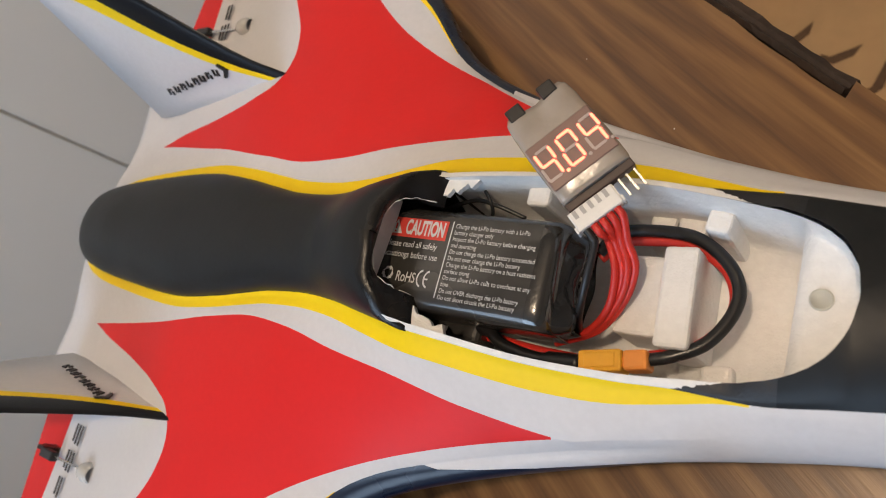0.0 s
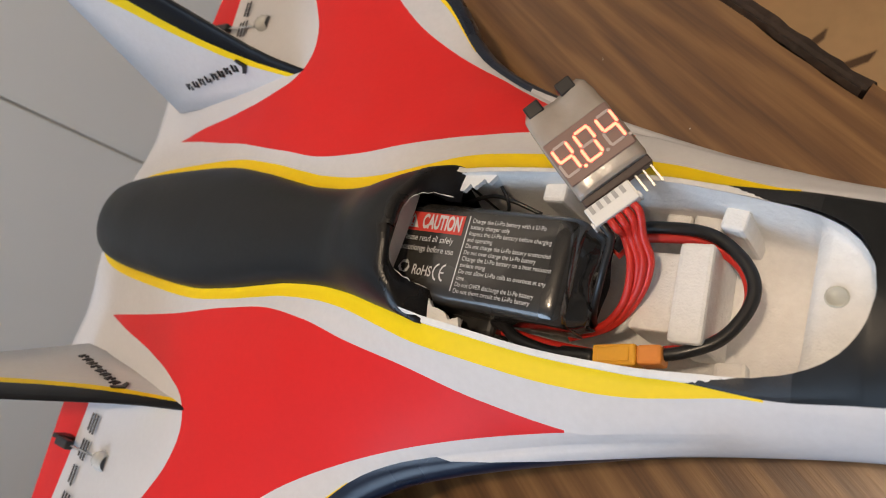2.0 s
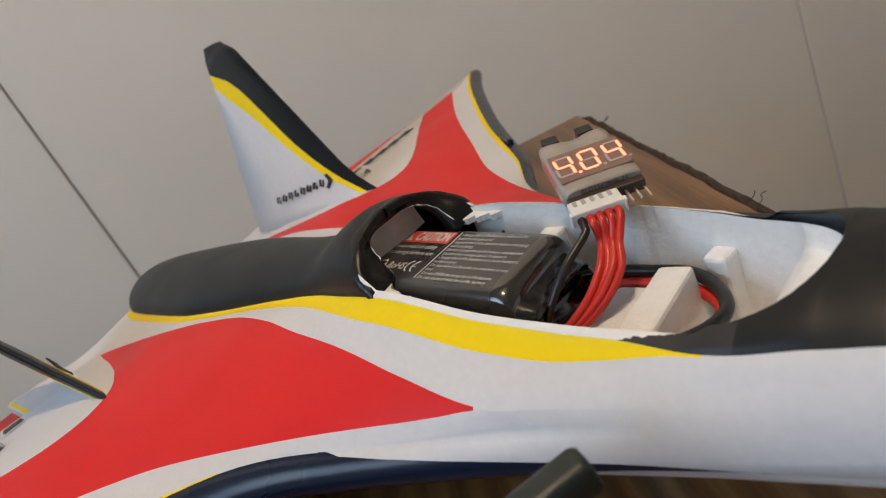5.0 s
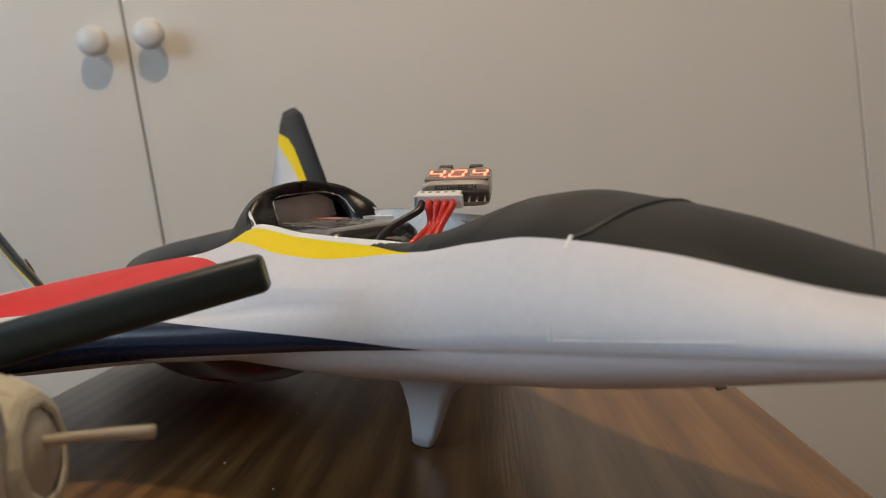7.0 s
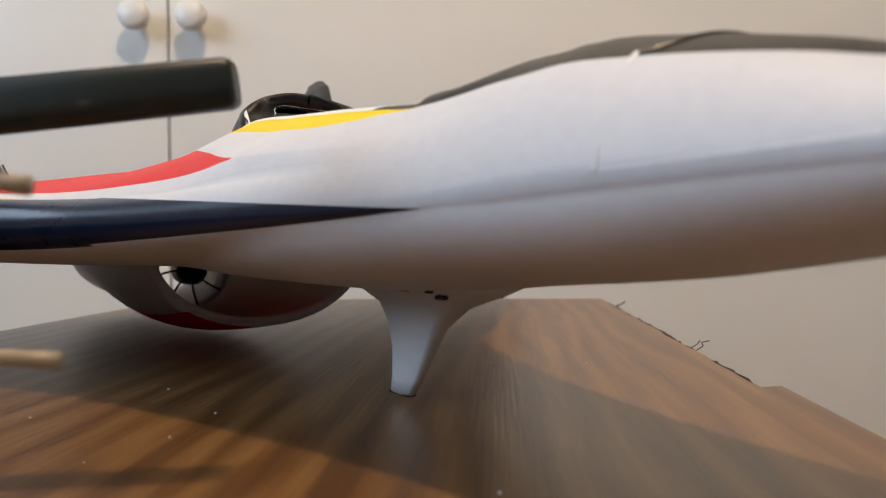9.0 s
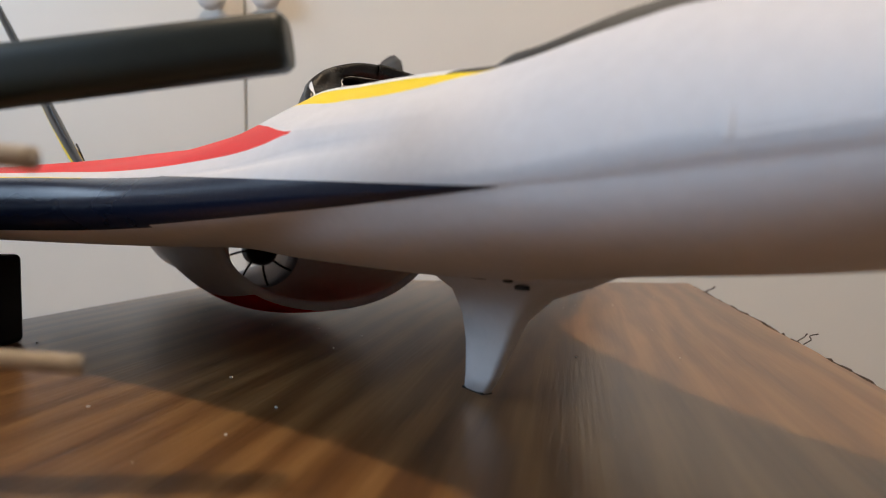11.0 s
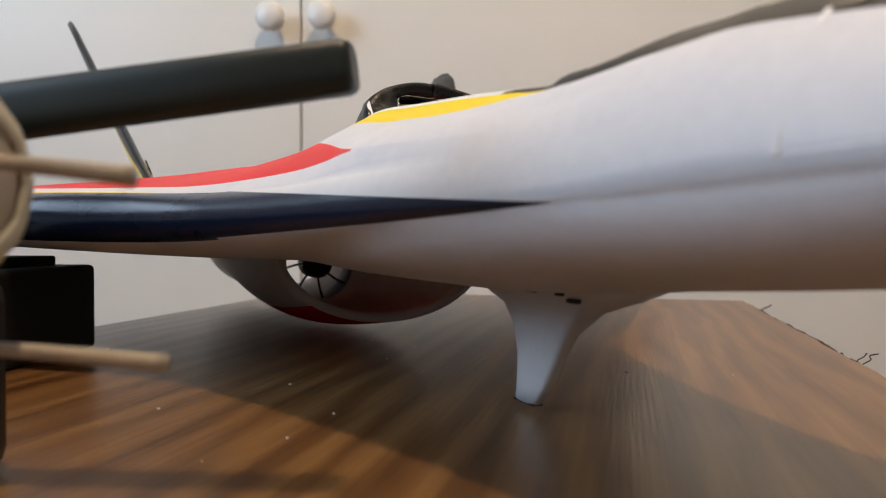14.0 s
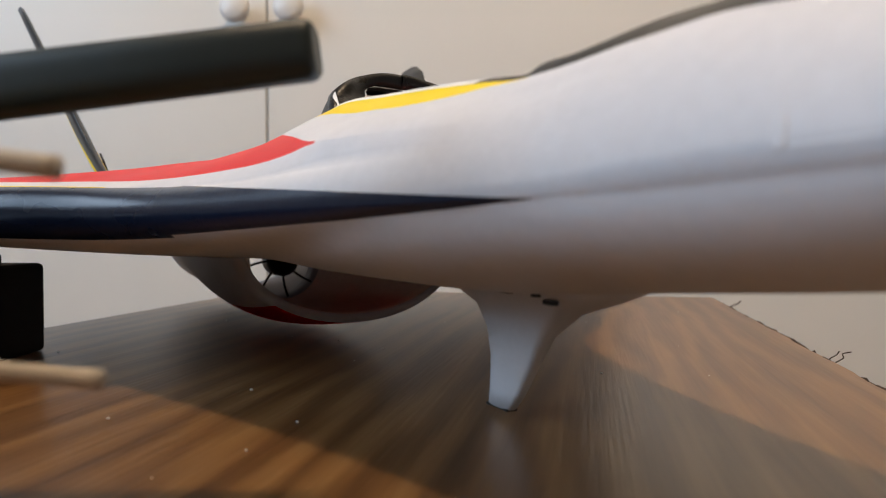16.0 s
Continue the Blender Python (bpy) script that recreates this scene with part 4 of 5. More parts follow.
    part("fin_arrow", bm, LOGO, jet, m=pose(-0.1580, side * 0.0787, 0.0703 + lift(side, 0.078), side * -22, 0, side * 3.5))

# black spine inside behind the arch, torn foam lip, pen marks and bay blocks
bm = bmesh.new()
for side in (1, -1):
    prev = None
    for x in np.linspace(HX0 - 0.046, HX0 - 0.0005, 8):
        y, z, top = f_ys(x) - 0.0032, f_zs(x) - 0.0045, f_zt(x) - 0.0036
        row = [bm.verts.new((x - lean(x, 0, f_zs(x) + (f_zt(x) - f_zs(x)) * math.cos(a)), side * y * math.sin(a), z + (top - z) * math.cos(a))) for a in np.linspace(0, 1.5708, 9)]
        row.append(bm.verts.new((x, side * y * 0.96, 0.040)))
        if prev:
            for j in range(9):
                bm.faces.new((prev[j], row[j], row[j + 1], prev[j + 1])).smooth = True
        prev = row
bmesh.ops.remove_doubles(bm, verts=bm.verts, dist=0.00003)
part("spine_inside", bm, TAPE, jet, "black inner surface of the spine")
bm = bmesh.new()
pts = []
for k in range(25):
    a = -1.5 + 3.0 * k / 24
    sg = 1 if a > 0 else -1
    pts.append((HX0 - 0.0121 * math.cos(a) + 0.0004 + 0.0004 * math.sin(k * 5.1), sg * 0.0155 * abs(math.sin(a)) ** 0.48 * (1 + 0.02 * math.sin(k * 3.7)), 0.0728 + 0.0137 * math.cos(a) ** 0.48))
tube(bm, pts, lambda t: 0.00006 + 0.00018 * abs(math.sin(t * 37) * math.sin(t * 11)) ** 1.5, 6, 3)
part("torn_edge", bm, RAW, jet, "thin torn white foam edge")
bm = bmesh.new()
box(bm, (-0.0142, -0.0003, -0.0052), (0.0142, 0.0003, 0.0052), 0.0002, 1, pose(-0.0205, 0.0012, 0.0806, -14, -4, 86))
part("foam_flap", bm, FLAPM, jet, "grey torn flap under the arch")
rj = random.Random(9)
for side, x0, x1, ya, yb, yo in ((1, -0.0052, 0.0075, 0.0182, 0.0238, 0.0266), (-1, -0.0046, 0.0085, 0.0182, 0.0236, 0.0266)):
    n = 40
    inner = []
    slow = [rj.uniform(-1, 1) for k in range(n)]
    for k in range(n + 1):
        t = k / n
        a = k / 5
        i = int(a)
        w = slow[i] + (slow[i + 1] - slow[i]) * (a - i)
        inner.append((x0 + (x1 - x0) * t, side * (ya + (yb - ya) * t ** 0.8 + 0.0012 * w + 0.0002 * rj.uniform(-1, 1))))
    outer = [(x1 + 0.002, side * yo), (x0, side * yo * 0.98)]
    zc = f_zs(0.0) - 0.0022
    bm = bmesh.new()
    prism(bm, inner + outer, -0.0009, 0.0011, pose(0, 0, zc, 0, 5.5, 0))
    part("torn_foam", bm, RAW, jet, "ragged torn foam lip beside the arch")
for x, y, ang in ((0.0735, 0.0272, 85), (0.066, 0.0278, 90), (0.05, 0.0270, 20)):
    bm = bmesh.new()
    box(bm, (-0.0014, -0.0001, -0.0001), (0.0014, 0.0001, 0.0001))
    part("pen_mark", bm, LOGO, jet, m=pose(x, y * 0.985, f_zs(x) - 0.0015, 0, ang, 10))


def block(lo, hi, tilt=0, name="foam_block", bev=0.0012):
    bm = bmesh.new()
    lo, hi = Vector(lo), Vector(hi)
    c = (lo + hi) / 2
    box(bm, lo - c, hi - c, bev, 2)
    return part(name, bm, RAW, jet, "loose white foam block", m=pose(c.x, c.y, c.z, 0, 0, tilt))


block((0.0672, -0.0158, 0.0335), (0.0768, 0.0130, 0.0603), 3)
block((0.0535, -0.0128, 0.0335), (0.0663, 0.0110, 0.0548), 1)
block((0.0758, 0.0180, 0.0335), (0.0827, 0.0248, 0.0588), -8)
block((0.0560, 0.0165, 0.0335), (0.0640, 0.0262, 0.0480), 0)
block((0.0648, 0.0165, 0.0335), (0.0735, 0.0262, 0.0490), 0)
block((0.0760, -0.0225, 0.0335), (0.0850, -0.0150, 0.0395), 8)
block((0.0220, 0.0205, 0.0335), (0.0300, 0.0272, 0.0660), 0, "bay_rib")
block((0.0170, -0.0262, 0.0335), (0.0330, -0.0185, 0.0440), -4)
# magnet in the front shelf
bm = bmesh.new()
lathe(bm, [(0.0028, -0.001), (0.0028, 0.0002), (0.0025, 0.0006), (0.0021, 0.0001), (0.0001, 0.0001)], 28)
part("magnet", bm, mat("hot_glued_magnet", (0.50, 0.50, 0.44), 0.3, 0.0, vary=0.08), jet, "round magnet glued into the shelf", True, pose(0.1071, 0.0017, 0.0611))

# ---- battery ----
BAT = JET @ pose(0.0, -0.0022, 0.0750, 0, 4.0, 0)
battery = thing("battery_pack", BAT, "black shrink-wrapped lithium battery with white printed warnings", "battery")
bm = bmesh.new()
BW, BT, BF = 0.0168, 0.0235, 0.0455
rows = []
for x, s, dz in ((-0.038, 0.96, 0.001), (-0.0365, 1.0, 0.0), (-0.02, 1.0, 0.0), (0.01, 1.0, 0.0), (0.0345, 1.0, 0.0), (0.0370, 1.0, 0.0002), (0.0388, 0.995, 0.0008), (0.0402, 0.985, 0.0020), (0.0411, 0.97, 0.0040), (0.0418, 0.955, 0.0080)):
    ring = []
    for a in np.linspace(0, 2 * math.pi, 44, endpoint=False):
        c, sn = math.cos(a), math.sin(a)
        p = 7.0
        rr = (abs(c) ** p + abs(sn) ** p) ** (-1 / p)
        ring.append(bm.verts.new((x, BW * s * rr * c, -BT / 2 - dz / 2 + (BT / 2 - dz / 2) * rr * sn)))
    rows.append(ring)
for a, b in zip(rows, rows[1:]):
    for j in range(44):
        f = bm.faces.new((a[j], a[(j + 1) % 44], b[(j + 1) % 44], b[j]))
        f.smooth = True
        f.material_index = 1 if a[0].co.x > 0.0340 else 0
bm.faces.new(rows[0])
bm.faces.new(rows[-1][::-1])
part("wrap", bm, [SHRINK, SPECKLE], battery, "glossy black shrink wrap")
bm = bmesh.new()
rows = []
for k, (x, s, lo, hi) in enumerate(((0.0405, 0.955, -0.0205, -0.0042), (0.0430, 0.92, -0.0200, -0.0056), (0.0452, 0.87, -0.0190, -0.0074), (0.0465, 0.84, -0.0180, -0.0088))):
    ring = []
    for a in np.linspace(0, 2 * math.pi, 40, endpoint=False):
        c, sn = math.cos(a), math.sin(a)
        rr = (abs(c) ** 5 + abs(sn) ** 5) ** -0.2
        wob = 0.0007 * math.sin(5 * a + k) * k / 2
        ring.append(bm.verts.new((x + wob, BW * s * rr * c, (lo + hi) / 2 + (hi - lo) / 2 * rr * sn + wob)))
    rows.append(ring)
inner = [bm.verts.new(v.co * 1.0 + Vector((-0.004, -v.co.y * 0.12, (-0.013 - v.co.z) * 0.3))) for v in rows[-1]]
rows.append(inner)
for a, b in zip(rows, rows[1:]):
    for j in range(40):
        bm.faces.new((a[j], a[(j + 1) % 40], b[(j + 1) % 40], b[j])).smooth = True
bm.faces.new(inner)
part("wrap_end", bm, FOLD, battery, "folded glossy end of the wrap")


def text_part(name, body, size, material, parent, x, y, z, label="", width=None, thick=0.0):
    cu = bpy.data.curves.new(name, "FONT")
    cu.body, cu.size = body, size
    cu.offset = thick
    tmp = bpy.data.objects.new(name, cu)
    scene.collection.objects.link(tmp)
    bpy.context.view_layer.update()
    me = bpy.data.meshes.new_from_object(tmp.evaluated_get(bpy.context.evaluated_depsgraph_get()))
    bpy.data.objects.remove(tmp)
    xs = [v.co.x for v in me.vertices]
    k = 1.0 if width is None else width / (max(xs) - min(xs))
    for v in me.vertices:
        v.co.x *= k
    me.materials.clear()
    me.materials.append(material)
    ob = new(name, me)
    ob.parent = parent
    ob.matrix_basis = pose(x, y, z)
    if label:
        tagged(ob, label)
    return ob


ZT = 0.00012
bm = bmesh.new()
box(bm, (-0.0216, 0.0056, 0.00002), (0.0022, 0.0122, 0.00010), 0.00003, 1)
part("red_panel", bm, REDPRINT, battery, "red printed warning panel")
text_part("caution_text", "CAUTION", 0.0068, PRINT, battery, -0.0138, 0.0068, ZT + 0.00008, "white lettering CAUTION", 0.0150, 0.00026)
bm = bmesh.new()
prism(bm, [(-0.0205, 0.0066), (-0.0149, 0.0066), (-0.0177, 0.0114)], 0.00012, 0.00018)
tri_mark = part("warning_triangle", bm, PRINT, battery, "white warning triangle")
bm = bmesh.new()
box(bm, (-0.01805, 0.0080, 0.0002), (-0.01735, 0.0101, 0.00026))
box(bm, (-0.01805, 0.0070, 0.0002), (-0.01735, 0.0076, 0.00026))
part("triangle_mark", bm, REDPRINT, tri_mark)
text_part("printed_line", "Please read all safely", 0.0030, PRINT, battery, -0.0200, 0.0023, ZT, width=0.0198)
text_part("printed_line", "Precautiongs before use", 0.0030, PRINT, battery, -0.0222, -0.0012, ZT, width=0.0232)
text_part("rohs_text", "RoHS", 0.0048, PRINT, battery, -0.0126, -0.0092, ZT, width=0.0074, thick=0.00006)
for x0 in (-0.0045, -0.0020):
    bm = bmesh.new()
    rows = []
    for a in np.linspace(math.pi * 0.55, math.pi * 1.45, 14):
        rows.append([bm.verts.new((x0 + 0.0022 + r * math.cos(a), -0.0074 + r * 1.35 * math.sin(a), ZT)) for r in (0.0017, 0.0022)])
    for a, b in zip(rows, rows[1:]):
        bm.faces.new((a[0], a[1], b[1], b[0]))
    if x0 > -0.004:
        box(bm, (x0 + 0.0001, -0.0077, ZT - 0.00003), (x0 + 0.0018, -0.0072, ZT))
    part("round_mark", bm, PRINT, battery)
for k in range(3):
    # one bent arrow of the three in the ring
    bm = bmesh.new()
    prism(bm, [(-0.0014, 0.0013), (0.0004, 0.0013), (0.0004, 0.0009), (0.0014, 0.0017), (0.0004, 0.0025), (0.0004, 0.0021), (-0.0009, 0.0021), (-0.0016, 0.0009), (-0.0021, 0.0006), (-0.0015, 0.0002)], ZT - 0.00004, ZT, pose(-0.0160, -0.0070, 0, 0, 0, 120 * k))
    part("recycling_arrow", bm, PRINT, battery)
bm = bmesh.new()
box(bm, (0.0036, -0.0128, 0.00004), (0.0040, 0.0124, 0.00010))
part("rule_line", bm, PRINT, battery)
LINES = ("Charge the Li-Po battery with a Li-Po", "battery charger only", "Inspect the Li-Po battery before charging", "and operating", "Do not charge the Li-Po battery unattended", "Do not over charge the Li-Po battery", "Charge the Li-Po battery on a heat resistant", "surface along", "Do not allow Li-Po cells to overheat at any", "time", "Do not OVER discharge the Li-Po battery", "Do not short circuit the Li-Po battery")
for k, s in enumerate(LINES):
    text_part("printed_line", s, 0.0021, PRINT, battery, 0.0049, 0.0103 - 0.00212 * k, ZT, width=0.0308 * len(s) / 44)


def wire(name, pts, r, material, label, category, parent=None, n=10):
    bm = bmesh.new()
    tube(bm, pts, r, 12, n)
    ob = part(name, bm, material, parent, label, True)
    if parent is None:
        ob.matrix_world = JET
        tagged(ob, label, category)
    return ob


lead = thing("battery_lead", JET, "thick black and red battery leads with a yellow plug", "cable")
wire("black_lead", [(0.0455, 0.0100, 0.0560), (0.0500, 0.0165, 0.0555), (0.0583, 0.0186, 0.0545), (0.072, 0.0177, 0.0545), (0.0815, 0.0119, 0.0540), (0.0862, 0.0045, 0.0535), (0.0857, -0.0034, 0.0540), (0.0809, -0.0122, 0.0555), (0.0735, -0.0172, 0.0570), (0.0665, -0.0198, 0.0575)], 0.00185, BLACKW, "thick black silicone wire", "cable", lead)
wire("red_lead", [(0.0450, 0.0090, 0.0530), (0.0500, 0.0148, 0.0525), (0.0590, 0.0166, 0.0515), (0.070, 0.0163, 0.0512), (0.0805, 0.0108, 0.0508), (0.0848, 0.0036, 0.0505), (0.0845, -0.0036, 0.0510), (0.0800, -0.0112, 0.0525), (0.0735, -0.0158, 0.0540), (0.0665, -0.0182, 0.0550)], 0.0017, REDW, "thick red silicone wire", "cable", lead)
XM = Vector((0.0672, -0.0200, 0.0575))
XD = Vector((-0.0190, -0.0040, 0.0002)).normalized()
xq = Matrix.Translation(XM) @ XD.to_track_quat("X", "Z").to_matrix().to_4x4()
bm = bmesh.new()
box(bm, (-0.0008, -0.0028, -0.0036), (0.0062, 0.0028, 0.0036), 0.0010, 2, xq)
part("orange_plug", bm, XT2, lead, "orange plug half")
bm = bmesh.new()
box(bm, (0.0062, -0.0031, -0.0040), (0.0188, 0.0031, 0.0040), 0.0008, 2, xq)
box(bm, (0.0080, -0.0020, 0.0040), (0.0170, 0.0020, 0.0043), 0.0002, 1, xq)
part("yellow_socket", bm, XT, lead, "yellow socket half")
esc = thing("speed_controller", JET, "black shrink-wrapped speed controller with two leads", "electronics")
bm = bmesh.new()
box(bm, (-0.030, -0.0245, 0.0440), (0.0115, -0.0150, 0.0570), 0.0022, 3)
part("wrap", bm, SHRINK, esc)
for k in range(2):
    bm = bmesh.new()
    box(bm, (-0.0052 + 0.0026 * k, -0.0218, 0.05702), (-0.0035 + 0.0026 * k, -0.0202, 0.05706))
    part("print_bar", bm, PRINT, esc)
wire("black_lead", [(0.008, -0.0185, 0.0545), (0.0150, -0.0195, 0.0565), (0.0212, -0.0228, 0.0575), (0.0338, -0.0249, 0.0580), (0.0485, -0.0241, 0.0580)], lambda t: 0.0019 + 0.0007 * (t > 0.82), BLACKW, "", "", esc)
wire("red_lead", [(0.008, -0.0200, 0.0500), (0.0150, -0.0205, 0.0510), (0.0225, -0.0215, 0.0525), (0.0340, -0.0225, 0.0545), (0.0485, -0.0228, 0.0555)], 0.0017, REDW, "", "", esc)
wire("thin_cable", [(-0.02, 0.016, 0.060), (0.0, 0.0215, 0.064), (0.010, 0.0205, 0.064), (0.020, 0.0180, 0.060)], 0.0007, BLACKW, "thin black servo cable in the bay", "cable")
wire("cable_loop", [(0.006, 0.0245, 0.066), (0.0085, 0.0215, 0.0655), (0.009, 0.0185, 0.063), (0.007, 0.0165, 0.060)], 0.0006, BLACKW, "thin black looped cable in the bay", "cable")

# ---- voltage tester, plugged on the balance lead ----
E1 = Vector((0.68, 0.725, -0.098)).normalized()
E2 = Vector((0.668, -0.700, -0.245))
E2 = (E2 - E1 * E1.dot(E2)).normalized()
E3 = E2.cross(E1)
if E3.z < 0:
    E3 = -E3
# tester axes: x along the digits, y towards the buzzers, z out of the display
TM = Matrix.Identity(4)
for i, e in enumerate((E1, -E2, E3)):
    TM.col[i][:3] = e
TM.translation = Vector((0.0437, 0.0308, 0.0840))
TEST = JET @ TM
tester = thing("voltage_tester", TEST, "small voltage tester in milky shrink tube, red digits lit", "voltage tester")
bm = bmesh.new()
rows = []
for y, w, zt, zb in ((-0.0118, 0.0108, 0.0006, -0.0062), (-0.0105, 0.0113, 0.0011, -0.0072), (0.0, 0.0114, 0.0012, -0.0078), (0.0085, 0.0113, 0.0011, -0.0080), (0.0105, 0.0112, 0.0002, -0.0082), (0.0140, 0.0111, 0.0004, -0.0084), (0.0180, 0.0106, -0.0002, -0.0084), (0.0202, 0.0092, -0.0012, -0.0076)):
    ring = []
    for a in np.linspace(0, 2 * math.pi, 36, endpoint=False):
        c, s = math.cos(a), math.sin(a)
        rr = (abs(c) ** 6 + abs(s) ** 6) ** (-1 / 6)
        yy = y + (0.0022 * abs(c) ** 2 - 0.0012 if y > 0.016 else 0)
        dip = 0.0012 * math.exp(-(c * rr * w / 0.003) ** 2) if (s > 0.3 and y > 0.012) else 0
        ring.append(bm.verts.new((w * rr * c, yy, (zt + zb) / 2 + (zt - zb) / 2 * rr * s - dip)))
    rows.append(ring)
for a, b in zip(rows, rows[1:]):
    for j in range(36):
        bm.faces.new((a[j], a[(j + 1) % 36], b[(j + 1) % 36], b[j])).smooth = True
bm.faces.new(rows[0])
bm.faces.new(rows[-1][::-1])
part("shrink_tube", bm, TUBE, tester, "milky clear shrink tube")
bm = bmesh.new()
box(bm, (-0.0107, -0.0078, 0.0008), (0.0107, 0.0076, 0.00155), 0.0003, 1)
disp = part("display", bm, LEDFACE, tester, "three-digit display face")
SEG = {"a": (0, 0.0047, 0), "g": (0, 0, 0), "d": (0, -0.0047, 0), "f": (-0.0023, 0.0024, 1), "b": (0.0023, 0.0024, 1), "e": (-0.0023, -0.0024, 1), "c": (0.0023, -0.0024, 1)}
for cx, on in ((-0.0074, "fgbc"), (0.0, "abcdef"), (0.0074, "fgbc")):
    for s, (sx, sy, up) in SEG.items():
        bm = bmesh.new()
        h, w = 0.0018, 0.00042
        o = [(-h - w, 0), (-h, w), (h, w), (h + w, 0), (h, -w), (-h, -w)]
        prism(bm, [((y, x) if up else (x, y)) for x, y in o], 0.00156, 0.00166)
        part("segment", bm, LED_ON if s in on else LED_OFF, disp, m=pose(cx + sx + 0.0006 * (sy / 0.0047), sy, 0))
    bm = bmesh.new()
    lathe(bm, [(0.00055, 0.00156), (0.0005, 0.00166)], 12)
    part("decimal_point", bm, LED_ON if cx < -0.001 else LED_OFF, disp, m=pose(cx + 0.0033, -0.0050, 0))
for x0 in (-0.0062, 0.0050):
    bm = bmesh.new()
    box(bm, (x0 - 0.0026, 0.0178, -0.0050), (x0 + 0.0026, 0.0222, -0.0002), 0.0005)
    part("buzzer", bm, DARKP, tester, "small black buzzer")
bm = bmesh.new()
box(bm, (-0.0110, -0.0142, -0.0048), (0.0110, -0.0112, -0.0012), 0.0004)
part("pin_header", bm, HEADER, tester, "dark pin header")
for k in range(9):
    bm = bmesh.new()
    x = -0.0100 + 0.0025 * k
    box(bm, (x - 0.0003, -0.0200 if k > 4 else -0.0160, -0.0033), (x + 0.0003, -0.0130, -0.0027))
    part("pin", bm, PIN, tester)
code = text_part("printed_code", "RLD33618HB-24", 0.0022, LOGO, tester, -0.0068, -0.01195, -0.0012, "small black printed code", 0.0136)
code.matrix_basis = pose(-0.0068, -0.01195, -0.0012, 90, 0, 0)

bal = thing("balance_lead", TEST, "white balance plug with red wires and one black wire", "cable")
bm = bmesh.new()
box(bm, (-0.0120, -0.0206, -0.0052), (0.0025, -0.0145, -0.0006), 0.0004)
box(bm, (-0.0127, -0.0208, -0.0050), (-0.0119, -0.0188, -0.0008), 0.0002, 1)
box(bm, (0.0024, -0.0208, -0.0050), (0.0032, -0.0188, -0.0008), 0.0002, 1)
plug = part("plug", bm, JST, bal, "white nylon plug")
for k in range(5):
    bm = bmesh.new()
    box(bm, (-0.0107 + 0.0025 * k, -0.0172, -0.00062), (-0.0095 + 0.0025 * k, -0.0148, -0.00045))
    part("plug_slot", bm, PALE, plug)
TI = TM.inverted()
ends = [(0.0345, -0.0150, 0.0515), (0.0345, -0.0165, 0.0500), (0.0350, -0.0175, 0.0520), (0.0355, -0.0185, 0.0505)]
for k in range(4):
    x = -0.0076 + 0.0025 * k
    s = k / 3
    a = TM @ Vector((x, -0.0200, -0.0030))
    b = TM @ Vector((x, -0.0235, -0.0034))
    mids = [Vector((0.0540 + 0.0054 * s, 0.0095 + 0.0006 * s, 0.0700)), Vector((0.0561 + 0.0051 * s, 0.0020 + 0.0020 * s, 0.0660 - 0.001 * (k % 2))), Vector((0.0537 + 0.0040 * s, -0.0075 + 0.0030 * s, 0.0600 - 0.001 * (k % 2))), Vector((0.0456 + 0.0038 * s, -0.0144 + 0.0012 * s, 0.0540))]
    wire("red_wire", [TI @ p for p in [a, b] + mids + [Vector(ends[k])]], 0.00115, REDW, "red silicone wire", "cable", bal)
a = TM @ Vector((-0.0101, -0.0200, -0.0030))
wire("black_wire", [TI @ p for p in [a, TM @ Vector((-0.0101, -0.0228, -0.0036)), Vector((0.0524, 0.0062, 0.0745)), Vector((0.0500, -0.0038, 0.0700)), Vector((0.0462, -0.0112, 0.0615)), Vector((0.0442, -0.0138, 0.0550))]], 0.00115, BLACKW, "black silicone wire", "cable", bal)

# ---- radio transmitter beside the jet ----
# its own axes: x along its width, y towards the jet, z up
RAD = Matrix(((0.8734, 0.4870, 0, 0), (-0.4870, 0.8734, 0, 0), (0, 0, 1, 0), (0, 0, 0, 1)))
radio = thing("radio_transmitter", RAD, "black radio transmitter lying on the table, metal switches", "radio transmitter")
bm = bmesh.new()
box(bm, (-0.044, -0.240, 0.0), (0.098, -0.1368, 0.0318), 0.002, 3)
box(bm, (-0.040, -0.240, 0.031), (0.020, -0.150, 0.0352), 0.001, 2)
part("case", bm, DARKP, radio, "black plastic case")
bm = bmesh.new()
box(bm, (0.094, -0.205, 0.0), (0.172, -0.072, 0.0360), 0.005, 3)
part("shoulder", bm, DARKP, radio, "black plastic shoulder of the case")
ad = Vector((0.0, 0.9925, 0.1155)).normalized()
tip = Vector((0.1058, -0.0077, 0.0695))
aq = Matrix.Translation(tip) @ (-ad).to_track_quat("Z", "X").to_matrix().to_4x4()
bm = bmesh.new()
rows = []
for z, s in ((0.0, 0.80), (0.0006, 0.93), (0.0016, 1.0), (0.03, 1.03), (0.06, 1.06), (0.10, 1.10), (0.14, 1.14)):
    ring = []
    for a in np.linspace(0, 2 * math.pi, 32, endpoint=False):
        c, sn = math.cos(a), math.sin(a)
        rr = (abs(c) ** 3.4 + abs(sn) ** 3.4) ** (-1 / 3.4)
        ring.append(bm.verts.new(aq @ Vector((0.0043 * s * rr * c, 0.0040 * s * rr * sn, z))))
    rows.append(ring)
for a, b in zip(rows, rows[1:]):
    for j in range(32):
        bm.faces.new((a[j], a[(j + 1) % 32], b[(j + 1) % 32], b[j])).smooth = True
bm.faces.new(rows[0])
bm.faces.new(rows[-1][::-1])
